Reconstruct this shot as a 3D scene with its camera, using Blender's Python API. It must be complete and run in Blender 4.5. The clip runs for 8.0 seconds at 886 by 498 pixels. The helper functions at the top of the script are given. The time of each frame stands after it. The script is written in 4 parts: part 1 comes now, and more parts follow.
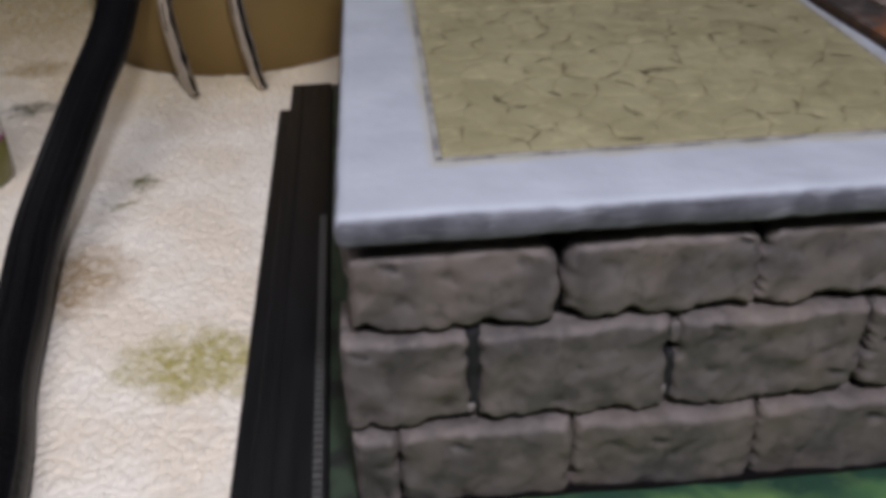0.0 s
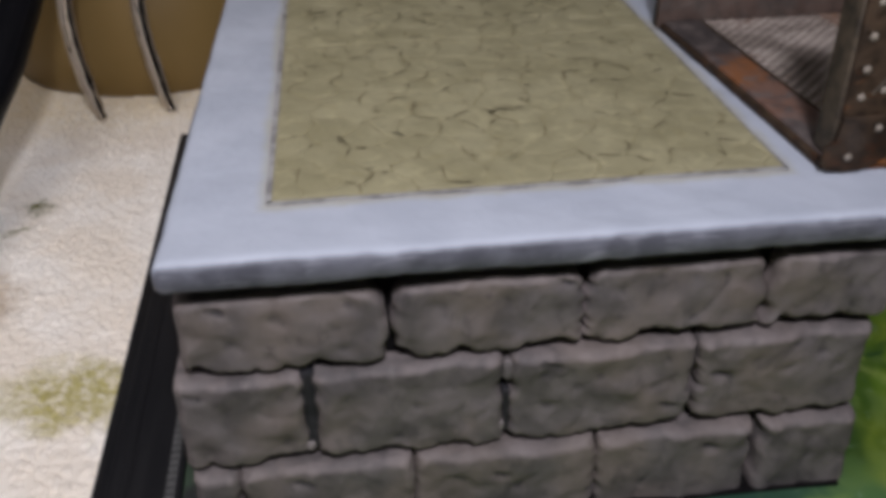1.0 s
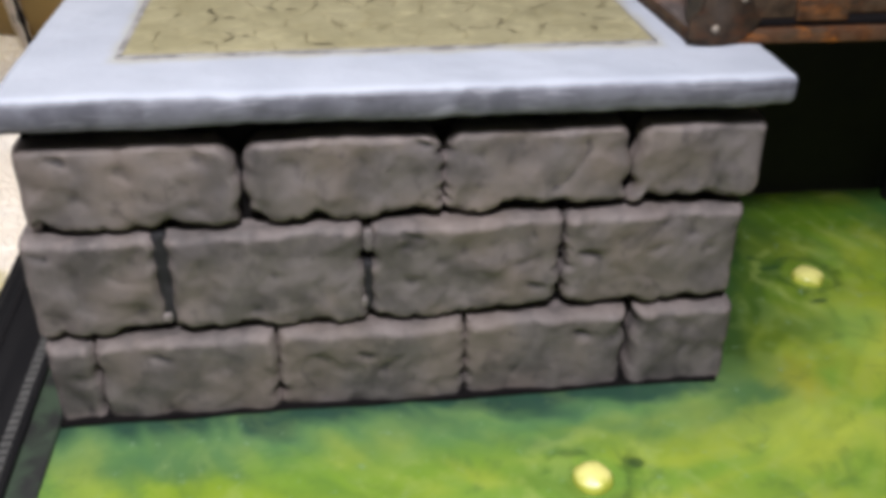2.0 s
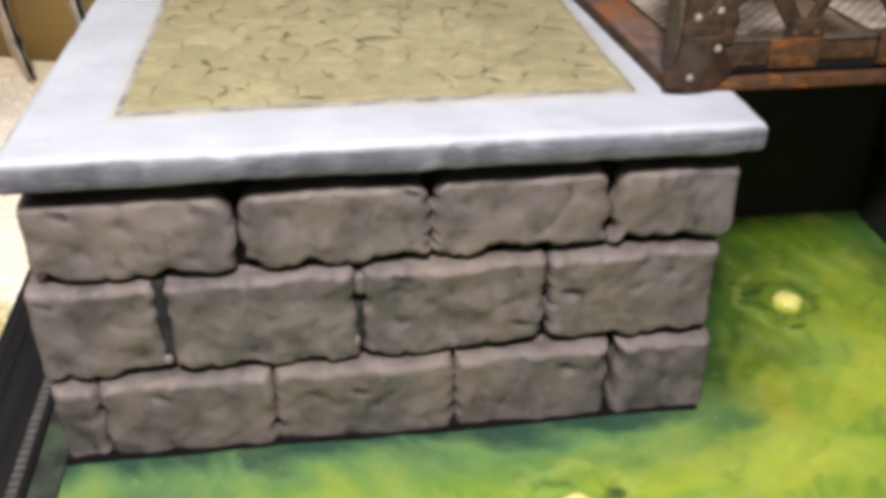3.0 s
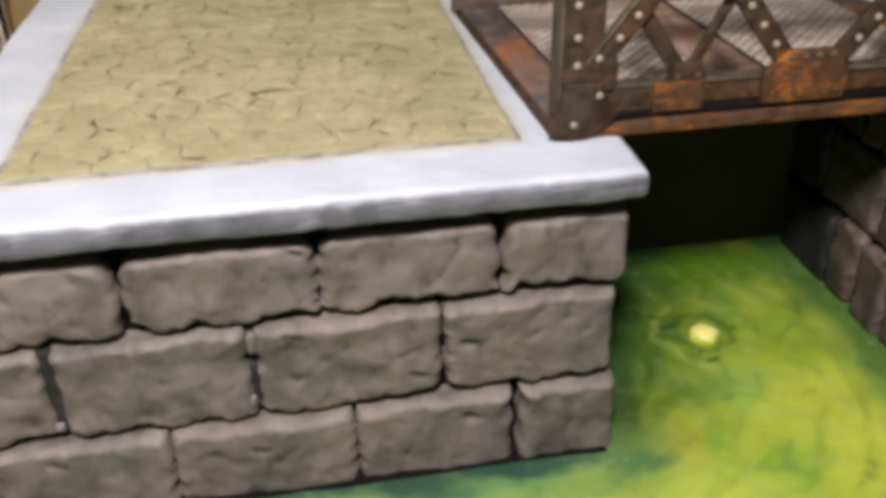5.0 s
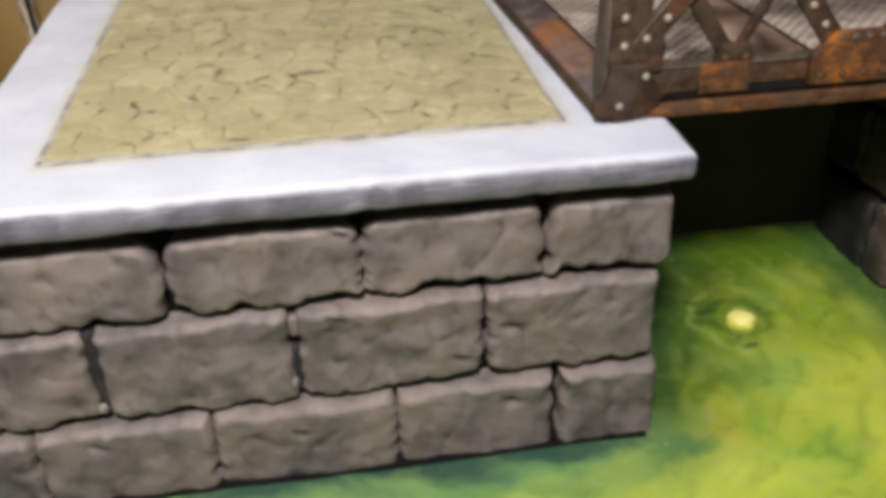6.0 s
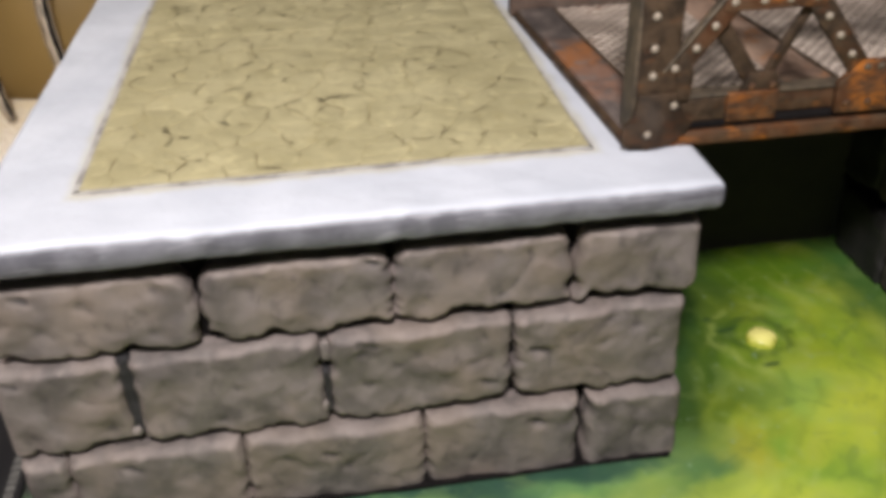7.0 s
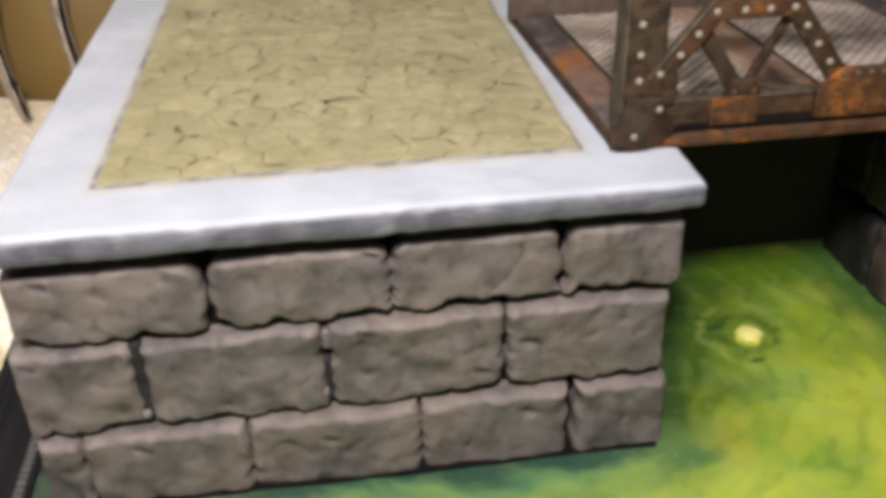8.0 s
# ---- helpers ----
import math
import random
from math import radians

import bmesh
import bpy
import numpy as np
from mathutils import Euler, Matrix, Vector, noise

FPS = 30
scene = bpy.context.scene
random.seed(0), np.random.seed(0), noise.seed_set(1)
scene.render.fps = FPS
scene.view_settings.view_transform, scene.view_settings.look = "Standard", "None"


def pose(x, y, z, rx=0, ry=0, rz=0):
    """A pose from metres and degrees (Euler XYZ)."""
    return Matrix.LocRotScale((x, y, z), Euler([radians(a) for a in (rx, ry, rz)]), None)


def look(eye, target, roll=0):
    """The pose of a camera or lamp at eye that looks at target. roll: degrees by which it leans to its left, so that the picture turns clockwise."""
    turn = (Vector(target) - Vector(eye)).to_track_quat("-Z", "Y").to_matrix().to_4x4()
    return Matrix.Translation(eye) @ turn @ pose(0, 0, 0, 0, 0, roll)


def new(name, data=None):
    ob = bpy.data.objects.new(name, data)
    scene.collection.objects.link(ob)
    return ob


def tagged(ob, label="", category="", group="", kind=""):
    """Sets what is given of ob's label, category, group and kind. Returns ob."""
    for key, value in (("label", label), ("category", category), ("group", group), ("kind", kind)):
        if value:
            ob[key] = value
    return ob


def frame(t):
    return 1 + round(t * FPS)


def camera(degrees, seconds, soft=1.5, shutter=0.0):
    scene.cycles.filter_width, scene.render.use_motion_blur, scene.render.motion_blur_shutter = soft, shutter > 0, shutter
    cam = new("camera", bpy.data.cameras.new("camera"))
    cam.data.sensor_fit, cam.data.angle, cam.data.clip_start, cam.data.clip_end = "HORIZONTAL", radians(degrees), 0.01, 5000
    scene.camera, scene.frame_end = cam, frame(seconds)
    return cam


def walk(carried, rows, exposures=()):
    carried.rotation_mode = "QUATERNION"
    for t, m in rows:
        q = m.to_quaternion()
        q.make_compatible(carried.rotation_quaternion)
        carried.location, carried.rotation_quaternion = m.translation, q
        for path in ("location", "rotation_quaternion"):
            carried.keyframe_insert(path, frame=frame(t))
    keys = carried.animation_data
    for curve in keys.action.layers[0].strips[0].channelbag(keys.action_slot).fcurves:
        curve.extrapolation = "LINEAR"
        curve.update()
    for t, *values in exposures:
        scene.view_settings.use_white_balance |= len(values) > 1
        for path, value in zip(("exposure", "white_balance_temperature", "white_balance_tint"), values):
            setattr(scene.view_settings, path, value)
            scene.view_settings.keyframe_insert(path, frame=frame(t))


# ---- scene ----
cam = camera(51.73, 8.0, soft=5.0)
# seconds, eye (m), yaw, pitch, roll (degrees)
PATH = [
    (0.0, 0.0048, -0.0922, 0.0990, -3.47, -32.15, -2.11),
    (0.2, 0.0113, -0.0920, 0.0994, -4.45, -31.90, -1.85),
    (0.5, 0.0168, -0.0919, 0.1032, -5.28, -31.47, -1.12),
    (0.8, 0.0242, -0.0920, 0.1036, -6.15, -31.59, -1.15),
    (1.0, 0.0213, -0.0932, 0.1034, -6.40, -31.76, -0.91),
    (1.2, 0.0195, -0.0955, 0.1032, -6.18, -31.56, -0.67),
    (1.5, 0.0231, -0.0973, 0.0962, -6.79, -32.06, 0.13),
    (1.7, 0.0266, -0.1022, 0.0915, -6.98, -31.74, 0.32),
    (2.0, 0.0366, -0.1023, 0.0869, -7.44, -31.42, 0.79),
    (2.2, 0.0363, -0.1036, 0.0882, -7.50, -31.62, 0.38),
    (3.3, 0.0398, -0.1031, 0.0961, -7.78, -31.89, 0.08),
    (3.5, 0.0432, -0.1027, 0.0963, -8.09, -32.01, 0.02),
    (3.8, 0.0491, -0.1017, 0.0982, -8.60, -31.75, -0.03),
    (4.0, 0.0500, -0.1019, 0.0975, -9.04, -31.74, 0.01),
    (4.2, 0.0506, -0.1010, 0.1008, -9.12, -31.59, -0.22),
    (5.3, 0.0509, -0.1019, 0.0989, -8.58, -30.89, -1.63),
    (5.5, 0.0513, -0.1015, 0.0996, -8.45, -31.25, -1.74),
    (5.8, 0.0498, -0.1005, 0.0984, -8.11, -31.57, -1.85),
    (6.0, 0.0465, -0.1009, 0.0981, -7.95, -31.57, -1.64),
    (6.3, 0.0448, -0.1005, 0.0961, -7.71, -31.81, -1.95),
    (6.5, 0.0445, -0.1008, 0.0970, -7.56, -31.89, -1.80),
    (6.7, 0.0443, -0.1010, 0.0961, -7.61, -31.88, -1.97),
    (7.0, 0.0435, -0.0997, 0.1025, -7.55, -31.82, -1.76),
    (7.2, 0.0413, -0.0998, 0.1031, -7.35, -31.73, -2.01),
    (7.5, 0.0430, -0.1008, 0.1028, -7.16, -31.53, -1.88),
    (7.8, 0.0403, -0.1042, 0.1028, -7.02, -31.47, -1.84),
    (8.0, 0.0443, -0.1062, 0.1046, -6.98, -31.46, -1.51),
]
EXPOSURES = [(0.0, -1.49, 5780, 18), (0.5, -1.54, 5800, 18), (1.0, -1.45, 5780, 18), (1.5, -1.28, 5650, 18), (2.0, -0.7, 5950, 15), (3.3, -0.37, 6450, 15), (8.0, -0.47, 6520, 15)]
walk(cam, [(t, pose(x, y, z, 90 + pitch, 0, yaw) @ pose(0, 0, 0, 0, 0, roll)) for t, x, y, z, yaw, pitch, roll in PATH], EXPOSURES)

# ---------------------------------------------------------------- light
world = bpy.data.worlds.new("room_air")
world.use_nodes = True
world.node_tree.nodes["Background"].inputs["Color"].default_value = (0.9, 0.95, 1.0, 1)
world.node_tree.nodes["Background"].inputs["Strength"].default_value = 0.068
scene.world = world


def area_light(name, eye, target, size, watts, colour, spread=180):
    lamp = bpy.data.lights.new(name, "AREA")
    lamp.shape, lamp.size, lamp.energy, lamp.color = "DISK", size, watts, colour
    lamp.spread = math.radians(spread)
    ob = new(name, lamp)
    ob.matrix_world = look(eye, target)
    return ob


area_light("desk_light", (0.032, -0.145, 0.222), (0.03, 0.03, 0.03), 0.030, 1.56, (1.0, 0.96, 0.92))
area_light("warm_side_light", (-0.085, 0.00, 0.27), (-0.075, 0.13, 0.0), 0.20, 0.335, (1.0, 0.90, 0.76), 110)


# ---------------------------------------------------------------- node helpers
class Nodes:
    """A short way to write node trees."""

    def __init__(self, name):
        self.material = bpy.data.materials.new(name)
        self.material.use_nodes = True
        self.tree = self.material.node_tree
        self.shader = self.tree.nodes["Principled BSDF"]
        self.where = self.tree.nodes.new("ShaderNodeTexCoord").outputs["Object"]

    def put(self, socket, value):
        if isinstance(value, bpy.types.NodeSocket):
            self.tree.links.new(value, socket)
        elif isinstance(value, (tuple, list)) and len(value) == 3 and socket.type == "RGBA":
            socket.default_value = (*value, 1)
        else:
            socket.default_value = value

    def node(self, kind, out=0, **sockets):
        n = self.tree.nodes.new(kind)
        for key, value in sockets.items():
            self.put(n.inputs[key.replace("_", " ")], value)
        return n.outputs[out]

    def math(self, op, a, b=0.0, c=0.0):
        n = self.tree.nodes.new("ShaderNodeMath")
        n.operation = op
        for socket, value in zip(n.inputs, (a, b, c)):
            self.put(socket, value)
        return n.outputs[0]

    def vmath(self, op, a, b=(0.0, 0.0, 0.0)):
        n = self.tree.nodes.new("ShaderNodeVectorMath")
        n.operation = op
        self.put(n.inputs[0], a)
        self.put(n.inputs[1], b)
        return n.outputs["Value"] if op in ("LENGTH", "DISTANCE", "DOT_PRODUCT") else n.outputs[0]

    def xyz(self, vector=None):
        n = self.tree.nodes.new("ShaderNodeSeparateXYZ")
        self.put(n.inputs[0], vector or self.where)
        return n.outputs

    def join(self, x, y, z):
        n = self.tree.nodes.new("ShaderNodeCombineXYZ")
        for socket, value in zip(n.inputs, (x, y, z)):
            self.put(socket, value)
        return n.outputs[0]

    def noise(self, scale, detail=4.0, rough=0.55, warp=0.0, vector=None):
        return self.node("ShaderNodeTexNoise", Vector=vector or self.where, Scale=scale, Detail=detail, Roughness=rough, Distortion=warp)

    def step(self, value, low, high, smooth=True):
        n = self.tree.nodes.new("ShaderNodeMapRange")
        n.interpolation_type = "SMOOTHSTEP" if smooth else "LINEAR"
        self.put(n.inputs["Value"], value)
        n.inputs["From Min"].default_value, n.inputs["From Max"].default_value = low, high
        return n.outputs[0]

    def mix(self, amount, a, b, way="MIX"):
        n = self.tree.nodes.new("ShaderNodeMix")
        n.data_type, n.blend_type = "RGBA", way
        self.put(n.inputs[0], amount)
        self.put(n.inputs[6], a)
        self.put(n.inputs[7], b)
        return n.outputs[2]

    def bump(self, height, depth, strength=1.0, under=None):
        n = self.tree.nodes.new("ShaderNodeBump")
        n.inputs["Strength"].default_value, n.inputs["Distance"].default_value = strength, depth
        self.put(n.inputs["Height"], height)
        if under:
            self.put(n.inputs["Normal"], under)
        return n.outputs[0]

    def done(self, colour, rough=0.6, normal=None, metal=0.0, **more):
        self.put(self.shader.inputs["Base Color"], colour)
        self.put(self.shader.inputs["Roughness"], rough)
        self.put(self.shader.inputs["Metallic"], metal)
        if normal:
            self.put(self.shader.inputs["Normal"], normal)
        for key, value in more.items():
            self.put(self.shader.inputs[key.replace("_", " ")], value)
        return self.material


# ---------------------------------------------------------------- materials
def stone_paint(name, dark, mid, light, brown):
    n = Nodes(name)
    broad, fine = n.noise(170, 3, 0.5), n.noise(900, 5, 0.65)
    colour = n.mix(n.step(broad, 0.38, 0.62), dark, mid)
    colour = n.mix(n.math("MULTIPLY", n.step(n.noise(60, 4), 0.44, 0.64), 0.7), colour, brown)
    colour = n.mix(n.math("MULTIPLY", n.step(fine, 0.52, 0.8), 0.18), colour, light)
    wash = n.step(n.noise(210, 5, 0.68, 0.5), 0.54, 0.68)
    colour = n.mix(n.math("MULTIPLY", wash, 0.5), colour, tuple(c * 0.45 for c in dark))
    edge = n.math("MULTIPLY", n.step(n.node("ShaderNodeNewGeometry", 7), 0.51, 0.57), n.step(n.noise(330, 4, 0.6), 0.35, 0.6))
    colour = n.mix(n.math("MULTIPLY", edge, 0.42), colour, light)
    # up-facing faces lightened: dry-brushed edges and light from above, in colour
    facing = n.xyz(n.node("ShaderNodeNewGeometry", 1))[2]
    top_highlight = n.math("MULTIPLY", n.step(facing, 0.35, 0.75), n.step(n.noise(260, 3), 0.25, 0.55))
    colour = n.mix(n.math("MULTIPLY", top_highlight, 0.10), colour, light)
    # hollows darkened in the colour by how concave the mesh is
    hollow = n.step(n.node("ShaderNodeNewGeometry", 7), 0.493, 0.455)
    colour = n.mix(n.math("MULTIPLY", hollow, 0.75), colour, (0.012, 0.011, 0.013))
    height = n.math("ADD", n.noise(420, 3, 0.5), n.math("MULTIPLY", fine, 0.3))
    return n.done(colour, 0.7, n.bump(height, 0.0004, 0.6))


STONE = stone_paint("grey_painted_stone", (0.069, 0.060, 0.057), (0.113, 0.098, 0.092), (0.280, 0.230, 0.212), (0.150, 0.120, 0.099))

CHIP = stone_paint("pale_stone_chip", (0.10, 0.088, 0.082), (0.145, 0.127, 0.118), (0.26, 0.22, 0.205), (0.14, 0.12, 0.105))
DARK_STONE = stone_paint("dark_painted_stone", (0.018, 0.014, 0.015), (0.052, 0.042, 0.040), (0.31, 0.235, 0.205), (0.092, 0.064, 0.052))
# bank stone blackened to stand in for the bridge's shadow
SHADED_STONE = stone_paint("shade_black_stone", (0.004, 0.0037, 0.0038), (0.010, 0.0088, 0.0085), (0.032, 0.028, 0.026), (0.012, 0.010, 0.0085))

n = Nodes("slate_joint_filling")
SLATE = n.done(n.mix(n.step(n.noise(300, 4), 0.35, 0.65), (0.003, 0.003, 0.004), (0.013, 0.012, 0.014)), 0.8, n.bump(n.noise(700, 4), 0.0003, 0.6))

n = Nodes("black_wash")
BLACK_WASH = n.done(n.mix(n.noise(600), (0.0035, 0.0030, 0.0030), (0.008, 0.0070, 0.0072)), 0.9, None, 0.0, Specular_IOR_Level=0.08)

# colour of an added board that stands in for shadow under the bridge
n = Nodes("olive_black_shadow_board")
SHADOW_BOARD = n.done(n.mix(n.step(n.noise(45, 4, 0.6), 0.35, 0.65), (0.012, 0.0105, 0.0095), (0.025, 0.022, 0.013)), 0.8, n.bump(n.noise(500, 4), 0.0003, 0.5))


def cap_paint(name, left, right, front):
    """Pale skim coat brushed over the top, scraped grey on the cut edges, darkened there for shade."""
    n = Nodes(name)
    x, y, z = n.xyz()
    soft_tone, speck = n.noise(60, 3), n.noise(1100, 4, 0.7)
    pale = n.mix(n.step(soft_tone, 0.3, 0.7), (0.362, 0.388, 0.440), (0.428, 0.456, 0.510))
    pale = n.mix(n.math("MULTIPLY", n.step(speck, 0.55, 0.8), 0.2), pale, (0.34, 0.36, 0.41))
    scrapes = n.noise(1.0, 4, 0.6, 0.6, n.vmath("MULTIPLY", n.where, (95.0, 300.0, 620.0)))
    # side grey kept darker than the top, part of it shade put into colour
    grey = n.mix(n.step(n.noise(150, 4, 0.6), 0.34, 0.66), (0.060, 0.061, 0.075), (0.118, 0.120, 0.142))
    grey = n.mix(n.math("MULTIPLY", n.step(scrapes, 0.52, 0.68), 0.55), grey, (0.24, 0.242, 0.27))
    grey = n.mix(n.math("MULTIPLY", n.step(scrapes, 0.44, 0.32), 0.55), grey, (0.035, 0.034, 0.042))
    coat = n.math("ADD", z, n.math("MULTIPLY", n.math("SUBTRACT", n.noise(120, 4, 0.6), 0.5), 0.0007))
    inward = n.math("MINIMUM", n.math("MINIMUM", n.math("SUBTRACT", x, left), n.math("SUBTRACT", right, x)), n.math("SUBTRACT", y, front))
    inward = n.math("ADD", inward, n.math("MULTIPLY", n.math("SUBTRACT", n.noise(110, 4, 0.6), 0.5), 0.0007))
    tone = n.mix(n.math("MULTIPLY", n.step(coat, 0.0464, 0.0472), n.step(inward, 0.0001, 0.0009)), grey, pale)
    # cream paint that strays past the panel's grey border
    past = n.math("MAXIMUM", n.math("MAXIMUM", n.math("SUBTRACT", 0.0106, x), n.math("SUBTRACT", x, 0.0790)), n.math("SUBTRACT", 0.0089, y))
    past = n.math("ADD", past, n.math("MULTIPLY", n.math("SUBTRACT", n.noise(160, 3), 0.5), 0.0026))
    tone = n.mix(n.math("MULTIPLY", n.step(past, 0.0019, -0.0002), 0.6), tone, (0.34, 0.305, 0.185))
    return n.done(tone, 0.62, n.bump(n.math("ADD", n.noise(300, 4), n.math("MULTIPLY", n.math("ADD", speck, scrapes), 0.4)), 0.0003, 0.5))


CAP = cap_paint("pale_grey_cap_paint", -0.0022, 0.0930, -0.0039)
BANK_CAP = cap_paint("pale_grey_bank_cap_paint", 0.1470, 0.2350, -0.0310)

n = Nodes("olive_cream_paving")
tone = n.mix(n.step(n.noise(110, 3), 0.3, 0.7), (0.232, 0.208, 0.112), (0.296, 0.268, 0.154))
tone = n.mix(n.math("MULTIPLY", n.step(n.noise(320, 4, 0.6, 0.6), 0.52, 0.72), 0.55), tone, (0.405, 0.364, 0.205))
tone = n.mix(n.math("MULTIPLY", n.step(n.noise(300, 3, 0.6, 0.5), 0.40, 0.30), 0.35), tone, (0.21, 0.175, 0.075))
PAVING = n.done(tone, 0.75, n.bump(n.math("ADD", n.noise(230, 3, 0.5), n.math("MULTIPLY", n.noise(700, 4, 0.6), 0.3)), 0.0010, 0.8))

n = Nodes("dark_joint_wash")
JOINT = n.done(n.mix(n.step(n.noise(230, 2, 0.5), 0.50, 0.62), (0.225, 0.198, 0.103), (0.140, 0.117, 0.058)), 0.8)

n = Nodes("brown_joint_stroke")
STROKE = n.done(n.mix(n.step(n.noise(330, 3), 0.35, 0.65), (0.100, 0.082, 0.042), (0.205, 0.176, 0.092)), 0.8)

n = Nodes("grey_groove_shade")
GROOVE_SHADE = n.done(n.mix(n.step(n.noise(260, 3), 0.4, 0.62), (0.30, 0.295, 0.28), (0.175, 0.168, 0.165)), 0.8)


def iron(name, rust_low, rust_high, bright, dark=(0.0140, 0.0086, 0.0046), brown=(0.0300, 0.0180, 0.0090), powder=(0.20, 0.064, 0.007)):
    """Dark primed iron with sponged rust, orange powder and tan brushed edges."""
    n = Nodes(name)
    streaky = n.vmath("MULTIPLY", n.where, (0.55, 1.0, 1.25))
    colour = n.mix(n.step(n.noise(420, 4, 0.65), 0.34, 0.66), dark, brown)
    rust = n.noise(330, 6, 0.7, 0.3, streaky)
    colour = n.mix(n.math("MULTIPLY", n.step(rust, rust_low, rust_high), 0.9), colour, (0.058, 0.0212, 0.0065))
    colour = n.mix(n.math("MULTIPLY", n.step(n.noise(210, 6, 0.72, 0.3, streaky), bright, bright + 0.20), 0.9), colour, powder)
    colour = n.mix(n.math("MULTIPLY", n.step(n.noise(760, 4, 0.7), 0.56, 0.70), 0.25), colour, (0.042, 0.027, 0.016))
    worn = n.math("MULTIPLY", n.step(n.node("ShaderNodeNewGeometry", 7), 0.515, 0.60), n.step(n.noise(500, 3), 0.38, 0.6))
    colour = n.mix(n.math("MULTIPLY", worn, 0.35), colour, (0.110, 0.070, 0.040))
    return n.done(colour, n.math("MULTIPLY_ADD", rust, 0.35, 0.5), n.bump(n.noise(900, 5, 0.7), 0.0004, 0.7), 0.0, Specular_IOR_Level=0.25)


IRON = iron("dark_brown_iron", 0.52, 0.70, 0.60)
CHORD = iron("brown_rusted_iron", 0.36, 0.58, 0.52)
RUST = iron("orange_rusted_iron", 0.34, 0.56, 0.50, powder=(0.29, 0.094, 0.009))

n = Nodes("silver_rivet_paint")
RIVET = n.done(n.mix(n.noise(900), (0.16, 0.136, 0.105), (0.29, 0.25, 0.195)), 0.6, None, 0.1)

n = Nodes("worn_grey_grating")
tone = n.mix(n.step(n.noise(130, 4), 0.38, 0.66), (0.29, 0.240, 0.200), (0.54, 0.460, 0.395))
tone = n.mix(n.step(n.noise(90, 4, 0.6, 0.6), 0.60, 0.74), tone, (0.20, 0.11, 0.065))
GRATING = n.done(tone, 0.55, n.bump(n.noise(900), 0.0002, 0.5), 0.3)

def plate_paint(name, base, pale, stains):
    """Dusty deck plate with rust stains; a stain is a place along y, its half length, its colour and strength."""
    n = Nodes(name)
    x, y, z = n.xyz()
    tone = n.mix(n.step(n.noise(240, 5, 0.65), 0.34, 0.66), base, pale)
    stray = n.math("ADD", y, n.math("MULTIPLY", n.math("SUBTRACT", n.noise(130, 4, 0.6, 0.6), 0.5), 0.022))
    for place, half, shade, amount in stains:
        near = n.step(n.math("ABSOLUTE", n.math("SUBTRACT", stray, place)), half, half * 0.35)
        tone = n.mix(n.math("MULTIPLY", n.math("MULTIPLY", near, n.step(n.noise(260, 5, 0.7, 0.4), 0.34, 0.56)), amount), tone, shade)
    tone = n.mix(n.math("MULTIPLY", n.step(n.noise(430, 4, 0.7), 0.56, 0.68), 0.45), tone, (0.026, 0.019, 0.016))
    return n.done(tone, 0.65, n.bump(n.noise(700, 5), 0.0003, 0.6), 0.1)


END_PLATE = plate_paint("stained_end_plate", (0.062, 0.050, 0.046), (0.150, 0.120, 0.106), (
    (0.057, 0.016, (0.034, 0.028, 0.026), 0.8), (0.041, 0.011, (0.23, 0.080, 0.016), 0.8), (0.028, 0.008, (0.19, 0.092, 0.055), 0.7)))
KICK_PLATE = plate_paint("dusty_brown_plate", (0.050, 0.038, 0.031), (0.105, 0.080, 0.064), ((0.03, 0.2, (0.090, 0.050, 0.034), 0.5),))

n = Nodes("dusty_ledge_iron")
LEDGE = n.done(n.mix(n.step(n.noise(300, 5, 0.7), 0.36, 0.62), (0.026, 0.019, 0.0115), (0.078, 0.058, 0.036)), 0.7, n.bump(n.noise(900, 4), 0.0002, 0.5))

n = Nodes("pinkish_rust_plate")
tone = n.mix(n.step(n.noise(170, 4, 0.6), 0.36, 0.62), (0.115, 0.071, 0.049), (0.25, 0.170, 0.124))
tone = n.mix(n.step(n.noise(140, 4, 0.65, 0.5), 0.56, 0.68), tone, (0.28, 0.12, 0.04))
CROSS_PLATE = n.done(tone, 0.7, n.bump(n.noise(700, 5), 0.0003, 0.6))

n = Nodes("black_moulded_plastic")
streak = n.noise(60, 4, 0.6, 0.0, n.vmath("MULTIPLY", n.where, (9.0, 0.7, 9.0)))
BLACK = n.done(n.mix(streak, (0.006, 0.006, 0.007), (0.016, 0.0155, 0.016)), n.math("MULTIPLY_ADD", streak, 0.35, 0.22), n.bump(n.noise(1500), 0.0001, 0.4), 0.0, Specular_IOR_Level=0.25)

n = Nodes("moulded_rib_plastic")
RIB = n.done(n.mix(n.noise(700, 3), (0.045, 0.044, 0.042), (0.12, 0.118, 0.112)), 0.45)

n = Nodes("paint_splashed_plastic")
SPLASHED = n.done(n.mix(n.step(n.noise(190, 4, 0.6), 0.36, 0.58), (0.016, 0.017, 0.016), (0.036, 0.056, 0.034)), 0.5, n.bump(n.noise(700, 3), 0.0002, 0.5))

n = Nodes("black_rubber_sheath")
streak = n.noise(200, 3, 0.6)
RUBBER = n.done(n.mix(streak, (0.002, 0.002, 0.0025), (0.006, 0.006, 0.008)), 0.42, n.bump(n.noise(1100, 3), 0.0003, 0.6), 0.0, Specular_IOR_Level=0.22)

n = Nodes("chrome")
CHROME = n.done(n.mix(n.noise(300), (0.56, 0.51, 0.46), (0.70, 0.65, 0.59)), 0.05, None, 1.0)

n = Nodes("tan_plastic_tub")
